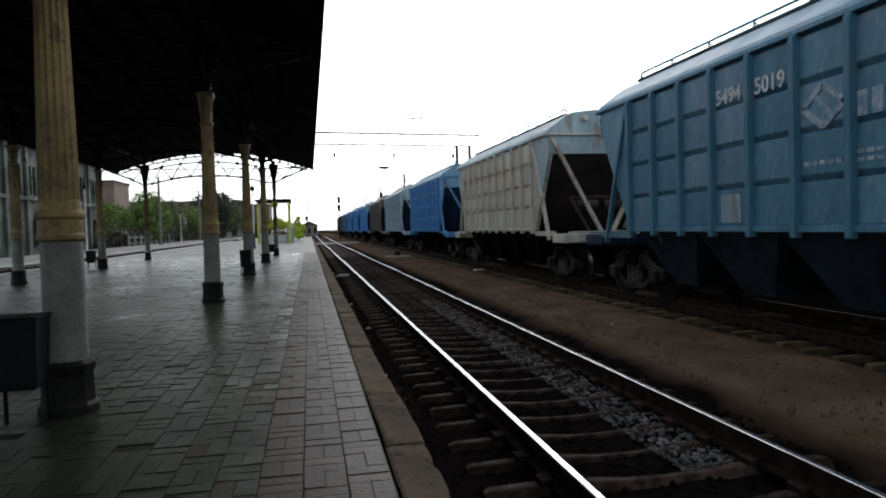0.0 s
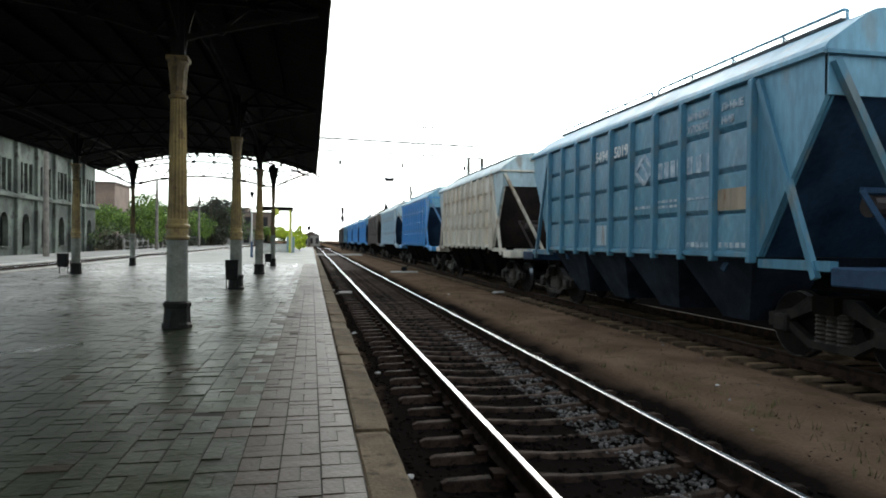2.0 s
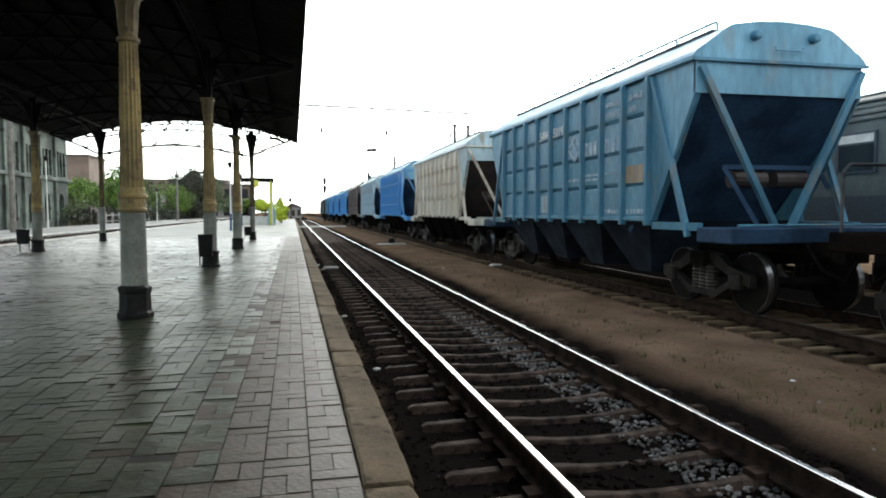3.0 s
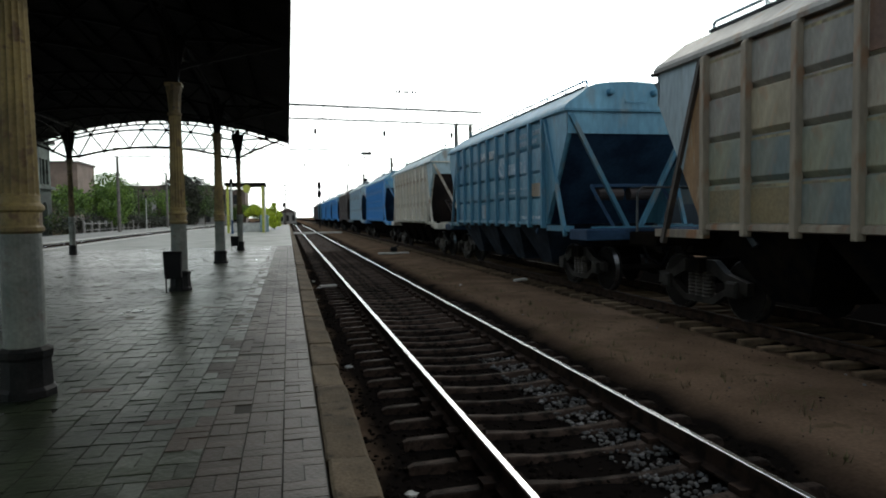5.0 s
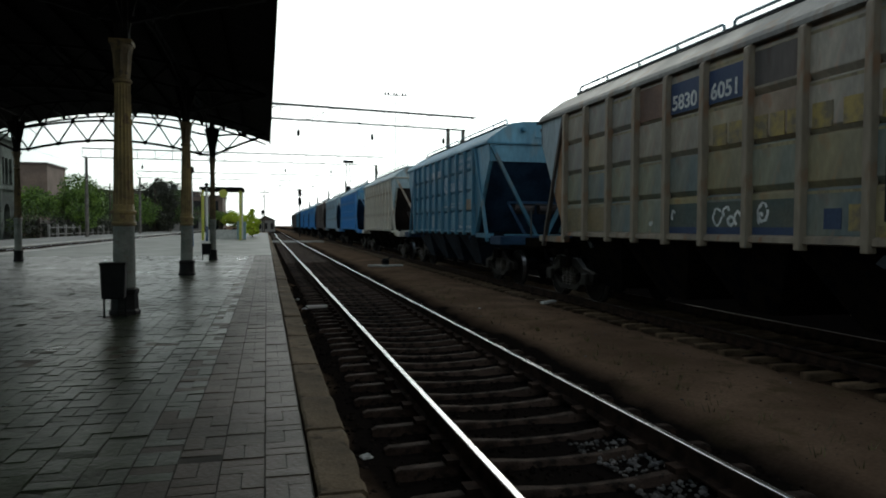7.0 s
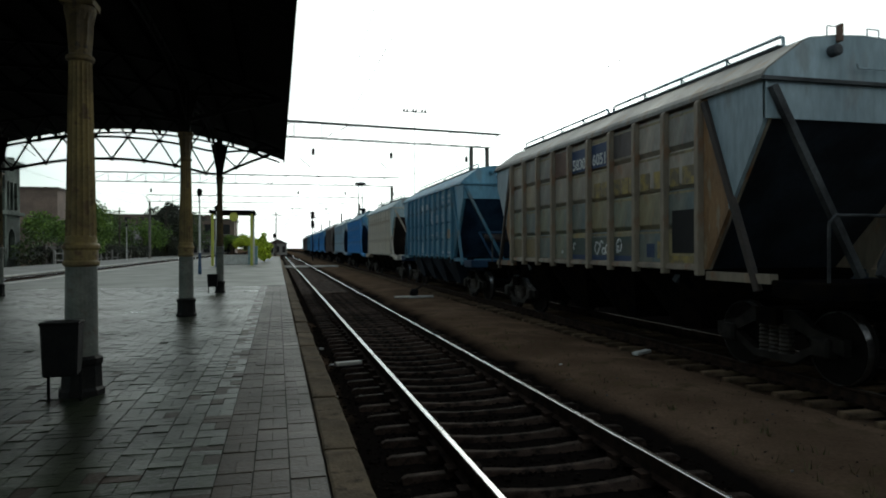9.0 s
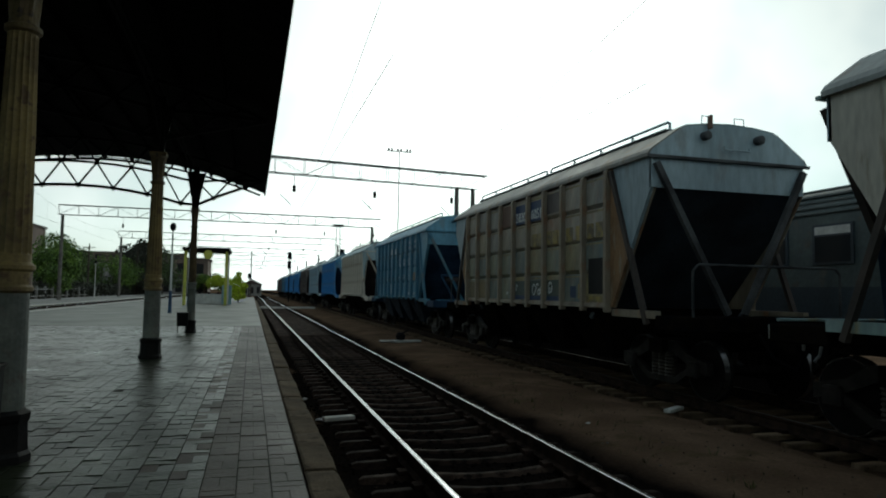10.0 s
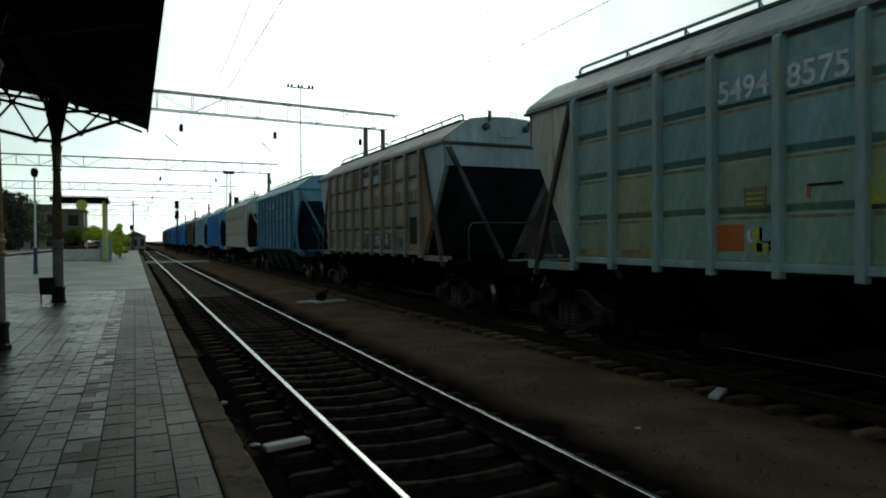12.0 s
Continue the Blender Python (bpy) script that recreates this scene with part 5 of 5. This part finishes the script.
for k in range(5):
    part("cap", soft_box(-1.7 + 0.85 * k - 0.12, -1.7 + 0.85 * k + 0.12, -0.14, 0.14, 0.954, 1.12, 0.03), IRON, barrier)
sign = thing("round_sign", -5.4, 79.5, PZ + 4.4, "yellow round sign hung under the shelter roof", "sign")
part("disc", lathe([(0.4, 0), (0.4, 0.04)], 20), YELLOW_POST, sign).matrix_basis = pose(0, 0, 0, 90, 0, 0)
part("hanger", bar(bmesh.new(), (0, 0, 0.4), (0, 1.0, 0.5), 0.03), IRON, sign)


# ---- trees and hedges ----
def leaves(count, clumps, size, seed):
    """Leaf sprays scattered through overlapping clumps of (x, y, z, radius)."""
    rng = np.random.RandomState(seed)
    V, Fs = [], []
    total = sum(c[3] ** 2 for c in clumps)
    for cx, cy, cz, r in clumps:
        for i in range(int(count * r * r / total)):
            d = rng.normal(size=3)
            d /= np.linalg.norm(d)
            p = np.array((cx, cy, cz)) + d * r * rng.uniform(0.55, 1.08) * np.array((1, 1, 0.85))
            a, b = rng.normal(size=3), rng.normal(size=3)
            a /= np.linalg.norm(a)
            b -= a * (a @ b)
            b /= np.linalg.norm(b)
            s = size * rng.uniform(0.6, 1.4)
            k = len(V)
            V.extend([(p + a * s).tolist(), (p + b * s * 0.6).tolist(), (p - a * s).tolist(), (p - b * s * 0.6 + 0.2 * s).tolist()])
            Fs.append((k, k + 1, k + 2, k + 3))
    me = bpy.data.meshes.new("crown")
    me.from_pydata(V, [], Fs)
    return me


def tree(x, y, h, w, material, seed, label="broad leafy tree behind the tracks", kind_of="tree", n=7000, base=0.35):
    rng = random.Random(seed)
    t = thing(kind_of, x, y, -0.3, label, "tree", "trees beyond the lines")
    clumps = []
    for i in range(14):
        a, u = rng.uniform(0, 6.28), rng.uniform(0, 1)
        z = h * (base + (0.92 - base) * u)
        spread = w * 0.42 * math.sin(math.pi * (0.18 + 0.72 * u)) ** 0.8
        clumps.append((spread * math.cos(a), spread * math.sin(a), z, w * rng.uniform(0.13, 0.24)))
    bm = bmesh.new()
    pts = [(0, 0, 0), (0.1, 0.05, h * 0.25), (-0.05, 0.1, h * 0.5), (0.05, 0, h * 0.8)]
    for (p, q), r in zip(zip(pts, pts[1:]), (0.035 * h, 0.026 * h, 0.015 * h)):
        bar(bm, p, q, r, 8)
    for c in clumps[:7]:
        bar(bm, (0, 0, c[2] * 0.6), (c[0] * 0.8, c[1] * 0.8, c[2]), 0.008 * h, 5)
    part("trunk", bm, BARK, t)
    placed("crown", leaves(n, clumps, 0.014 * h + 0.07, seed), material, t)


tree(-30.5, 124, 8.0, 11, LEAF_LIGHT, 11)
tree(-27.5, 116, 6.4, 8, LEAF_LIGHT, 12)
tree(-34, 150, 8.4, 12, LEAF, 13)
tree(-29, 158, 7.4, 12, LEAF_LIGHT, 14)
tree(-24, 165, 12, 7, LEAF_DARK, 15, "tall dark conifer-like tree", n=6000, base=0.15)
tree(-22, 172, 8.5, 12, LEAF, 16)
tree(-26, 185, 12.5, 10, LEAF_DARK, 17, "tall dark tree behind the hedge", base=0.2)
tree(-9, 200, 5, 7, LEAF_YELLOW, 18, "yellow-green sunlit tree behind the platform")
tree(-13, 205, 5.5, 8, LEAF_LIGHT, 19)
tree(-36, 60, 9, 10, LEAF, 20)
tree(-27, 45, 8, 9, LEAF_LIGHT, 21)


def hedge(x0, y0, x1, y1, h, material, seed, n):
    rng = random.Random(seed)
    k = int(math.hypot(x1 - x0, y1 - y0) / 1.1)
    clumps = [(x0 + (x1 - x0) * i / k + rng.uniform(-0.5, 0.5), y0 + (y1 - y0) * i / k, h * rng.uniform(0.3, 0.75), h * rng.uniform(0.3, 0.5)) for i in range(k)]
    o = placed("hedge", leaves(n, clumps, 0.16, seed), material)
    o.location.z = -0.3
    tagged(o, "rough dark scrub growing along the boundary", "shrub", kind="stuff")


hedge(-27.5, 98, -24.5, 190, 2.6, LEAF_DARK, 31, 16000)
hedge(-29, 100, -27, 190, 3.6, LEAF, 32, 14000)
shrub = thing("yellow_shrub", -3.1, 97, PZ, "bright yellow flowering shrub at the platform end", "shrub")
part("stem", bar(bmesh.new(), (0, 0, 0), (0, 0, 1.6), 0.08), BARK, shrub)
placed("crown", leaves(900, [(0, 0, 0.9, 0.8), (0.2, 0, 1.8, 0.7), (-0.2, 0.1, 2.5, 0.5), (0, 0, 3.1, 0.3)], 0.16, 41), LEAF_YELLOW, shrub)

# boundary wall pieces and gravel strip beyond the lines
strip = part("far_platform", soft_box(-24.5, -17.5, 0, 200, -0.35, 0.19, 0.03), PALE_PAVING)
edge = part("far_platform_edge", soft_box(-17.49, -17.2, 0, 200, 0.11, 0.215, 0.02), PALE_KERB)
part("far_platform_wall", box(bmesh.new(), -17.5, -17.28, 0, 200, -0.35, 0.11), JOINT)
tagged(edge, "pale worn kerb of the far platform", "kerb", kind="structure")
tagged(strip, "low pale concrete platform beyond the lines", "platform", kind="structure")
fence = thing("boundary_fence", -25.9, 0, -0.3, "ruined pale boundary posts and rails among scrub", "fence")
for k in range(26):
    part("post", soft_box(-0.12, 0.12, 100 + 3.4 * k - 0.12, 100 + 3.4 * k + 0.12, 0, 1.9, 0.02), SHED, fence)
for z in (0.7, 1.5):
    part("fence_rail", box(bmesh.new(), -0.05, 0.05, 100, 186, z, z + 0.1), SHED, fence)


boundary = thing("boundary_wall", -27.4, 0, -0.3, "low ruined brown boundary wall behind the scrub", "wall")
rng = random.Random(19)
for k in range(15):
    y = 101 + 6 * k
    part("wall_panel", box(bmesh.new(), -0.15, 0.15, y, y + 5.98, 0, rng.uniform(1.7, 2.7)), RUIN, boundary)
    part("pier", box(bmesh.new(), 0.153, 0.4, y - 0.3, y + 0.3, 0, 2.6), RUIN, boundary)


# ---- buildings ----
def ruined_station_house():
    h = thing("ruined_house", -30, 0, -0.3, "sooty ruined two-storey station house with empty windows", "building")
    y0, y1, H = 47.0, 102.0, 12.4
    part("back_wall", box(bmesh.new(), -9.0, -8.4, y0, y1, 0, H - 1), VOID, h)
    part("end_wall", box(bmesh.new(), -8.4, -0.5, y1 - 0.6, y1, 0, H), PLASTER, h)
    part("end_wall", box(bmesh.new(), -8.4, -0.5, y0, y0 + 0.6, 0, H), PLASTER, h)
    part("inner_floor", box(bmesh.new(), -8.4, -0.6, y0 + 0.6, y1 - 0.6, 5.4, 5.7), VOID, h)
    part("roof", box(bmesh.new(), -9.0, -0.1, y0, y1, H - 1.2, H - 0.9), ROOF_FAR, h)
    bays = 11
    step = (y1 - y0) / bays
    for i in range(bays):
        a = y0 + step * i
        # ground storey: one arched opening a bay; upper storey: a group of narrow openings
        for q0, q1, z0, z1, nm in ((0, 1.6, 0, 5.6, "pier"), (3.4, step, 0, 5.6, "pier"), (1.6, 3.4, 0, 1.0, "breast_wall"), (0, step, 5.6, 6.4, "spandrel"), (0, 0.7, 6.4, 9.4, "pier"), (1.5, 1.9, 6.4, 9.4, "pier"), (2.7, 3.1, 6.4, 9.4, "pier"), (3.9, step, 6.4, 9.4, "pier"), (0, step, 9.4, H - (0.5 if i % 3 == 1 else 0), "parapet")):
            part(nm, box(bmesh.new(), -0.5, 0, a + q0, a + q1, z0, z1), PLASTER, h)
        part("arch", prism(bmesh.new(), [(a + 1.6, 5.6), (a + 1.6, 3.4), (a + 1.8, 3.9), (a + 2.15, 4.2), (a + 2.5, 4.3), (a + 2.85, 4.2), (a + 3.2, 3.9), (a + 3.4, 3.4), (a + 3.4, 5.6)], "x", -0.5, 0), PLASTER, h)
        part("pilaster", soft_box(0.003, 0.3, a - 0.25, a + 0.35, 0, H - 0.4, 0.04), PLASTER, h)
        for k in (0.55, 1.35, 2.55, 3.75):
            part("window_column", soft_box(0.003, 0.16, a + k, a + k + 0.28, 6.35, 9.45, 0.03), PLASTER, h)
        part("window_sill", box(bmesh.new(), 0.003, 0.25, a + 1.5, a + 3.5, 0.9, 1.05), PLASTER, h)
    part("string_course", soft_box(0.004, 0.45, y0, y1 + 0.2, 5.75, 6.15, 0.05), PLASTER, h)
    part("cornice", soft_box(0.004, 0.6, y0, y1 + 0.3, 11.3, 11.75, 0.06), PLASTER, h)


ruined_station_house()


def far_house(name, x, y, w, d, h, wall, roof, label, windows=(0, 0), pitched=0.0):
    b = thing(name, x, y, -0.3, label, "building", "far buildings")
    part("wall", box(bmesh.new(), -w / 2, w / 2, -d / 2, d / 2, 0, h), wall, b)
    if pitched:
        part("roof", prism(bmesh.new(), [(-w / 2 - 0.5, h + 0.005), (w / 2 + 0.5, h + 0.005), (0, h + pitched)], "y", -d / 2 - 0.5, d / 2 + 0.5), roof, b)
    else:
        part("roof", box(bmesh.new(), -w / 2 - 0.3, w / 2 + 0.3, -d / 2 - 0.3, d / 2 + 0.3, h + 0.004, h + 0.5), roof, b)
    nx, nz = windows
    for i in range(nx):
        for k in range(nz):
            cx, cz = -w / 2 + w * (i + 0.5) / nx, h * (k + 0.5) / nz
            win = part("window", box(bmesh.new(), cx - w / nx * 0.25, cx + w / nx * 0.25, -d / 2 - 0.06, -d / 2 - 0.005, cz - h / nz * 0.28, cz + h / nz * 0.28), VOID, b)
            part("frame", box(bmesh.new(), cx - w / nx * 0.28, cx + w / nx * 0.28, -d / 2 - 0.15, -d / 2 - 0.065, cz - h / nz * 0.32, cz - h / nz * 0.28), SHED, win)


far_house("brick_house", -53.5, 184, 12, 14, 14.8, BRICK_FAR, ROOF_FAR, "tall plain brick building behind trees")
far_house("warehouse", -26, 215, 26, 16, 9.5, BRICK_FAR, ROOF_FAR, "long low brown warehouse beyond the lines", (6, 2))
far_house("shed", -22, 200, 9, 8, 4.5, SHED, ROOF_FAR, "pale low shed beyond the lines", (3, 1))
far_house("shed", -46, 205, 20, 12, 8, SHED, ROOF_FAR, "pale shed behind the trees", (4, 1), 2.0)
far_house("signal_house", -1.6, 230, 5.4, 8, 3.4, SHED, ROOF_FAR, "small station building with a pitched roof far along the line", (3, 1), 1.5)
far_house("block_of_flats", -60, 330, 60, 14, 16, BRICK_FAR, ROOF_FAR, "far block of flats on the skyline", (12, 5))
far_house("block_of_flats", -120, 300, 50, 14, 18, SHED, ROOF_FAR, "far pale block of flats on the skyline", (10, 5))

far_clumps = []
rng = random.Random(77)
for i in range(120):
    x = -150 + 3.2 * i
    if -30 < x < 30:
        continue
    far_clumps.append((x, 420 + rng.uniform(-20, 20), rng.uniform(1, 5), rng.uniform(4, 7.5)))
tagged(placed("far_treeline", leaves(9000, far_clumps, 1.1, 78), LEAF_HAZE), "hazy treeline along the horizon", "trees", kind="stuff")
tower = thing("floodlight_tower", 24, 232, -0.3, "tall lattice floodlight tower far along the line", "tower")
bm = bmesh.new()
for sx in (-1, 1):
    for sy in (-1, 1):
        bar(bm, (sx * 1.2, sy * 1.2, 0), (sx * 0.5, sy * 0.5, 22), 0.07, 4)
for k in range(11):
    a, b = 1.2 - 0.7 * k / 11, 1.2 - 0.7 * (k + 1) / 11
    for sx, sy, tx, ty in ((-1, -1, 1, -1), (1, -1, 1, 1), (1, 1, -1, 1), (-1, 1, -1, -1)):
        bar(bm, (sx * a, sy * a, 2 * k), (tx * b, ty * b, 2 * k + 2), 0.035, 3)
part("lattice", bm, GALV, tower)
part("lamp_bank", soft_box(-1.6, 1.6, -0.5, 0.5, 22, 22.9, 0.05), IRON, tower)
for x, y, h in ((-1.9, 158, 9.5), (-27.5, 140, 9), (-21, 182, 10.5), (15.5, 130, 10)):
    p = thing("line_pole", x, y, -0.3, "weathered wooden line pole with a crossarm", "pole", "line poles")
    part("pole", lathe([(0.14, 0), (0.1, h)], 8), BARK, p)
    part("crossarm", box(bmesh.new(), -0.9, 0.9, -0.06, 0.06, h - 0.7, h - 0.58), BARK, p)

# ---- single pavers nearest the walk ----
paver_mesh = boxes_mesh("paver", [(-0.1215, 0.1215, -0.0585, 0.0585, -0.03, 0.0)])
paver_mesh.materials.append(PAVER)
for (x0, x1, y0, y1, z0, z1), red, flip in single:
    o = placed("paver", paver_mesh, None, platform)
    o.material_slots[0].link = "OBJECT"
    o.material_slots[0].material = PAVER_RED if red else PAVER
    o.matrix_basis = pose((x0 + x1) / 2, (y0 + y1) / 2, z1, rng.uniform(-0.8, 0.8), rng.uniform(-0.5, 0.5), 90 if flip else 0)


# ---- what moves ----
def run_at(t):
    for (a, p), (b, q) in zip(TRAIN, TRAIN[1:]):
        if t <= b:
            return p + (q - p) * (t - a) / (b - a)
    return TRAIN[-1][1]


def motions():
    for w, offset, wheels in WAGONS:
        walk(w, [(t, pose(TRAIN_X, s + offset, 0)) for t, s in TRAIN])
        for o, y in wheels:
            rows = []
            for i in range(81):
                t = 12 * i / 80
                rows.append((t, pose(0, y, 0.475, -math.degrees((run_at(t) - TRAIN[0][1]) / 0.475), 0, 0)))
            walk(o, rows)


motions()
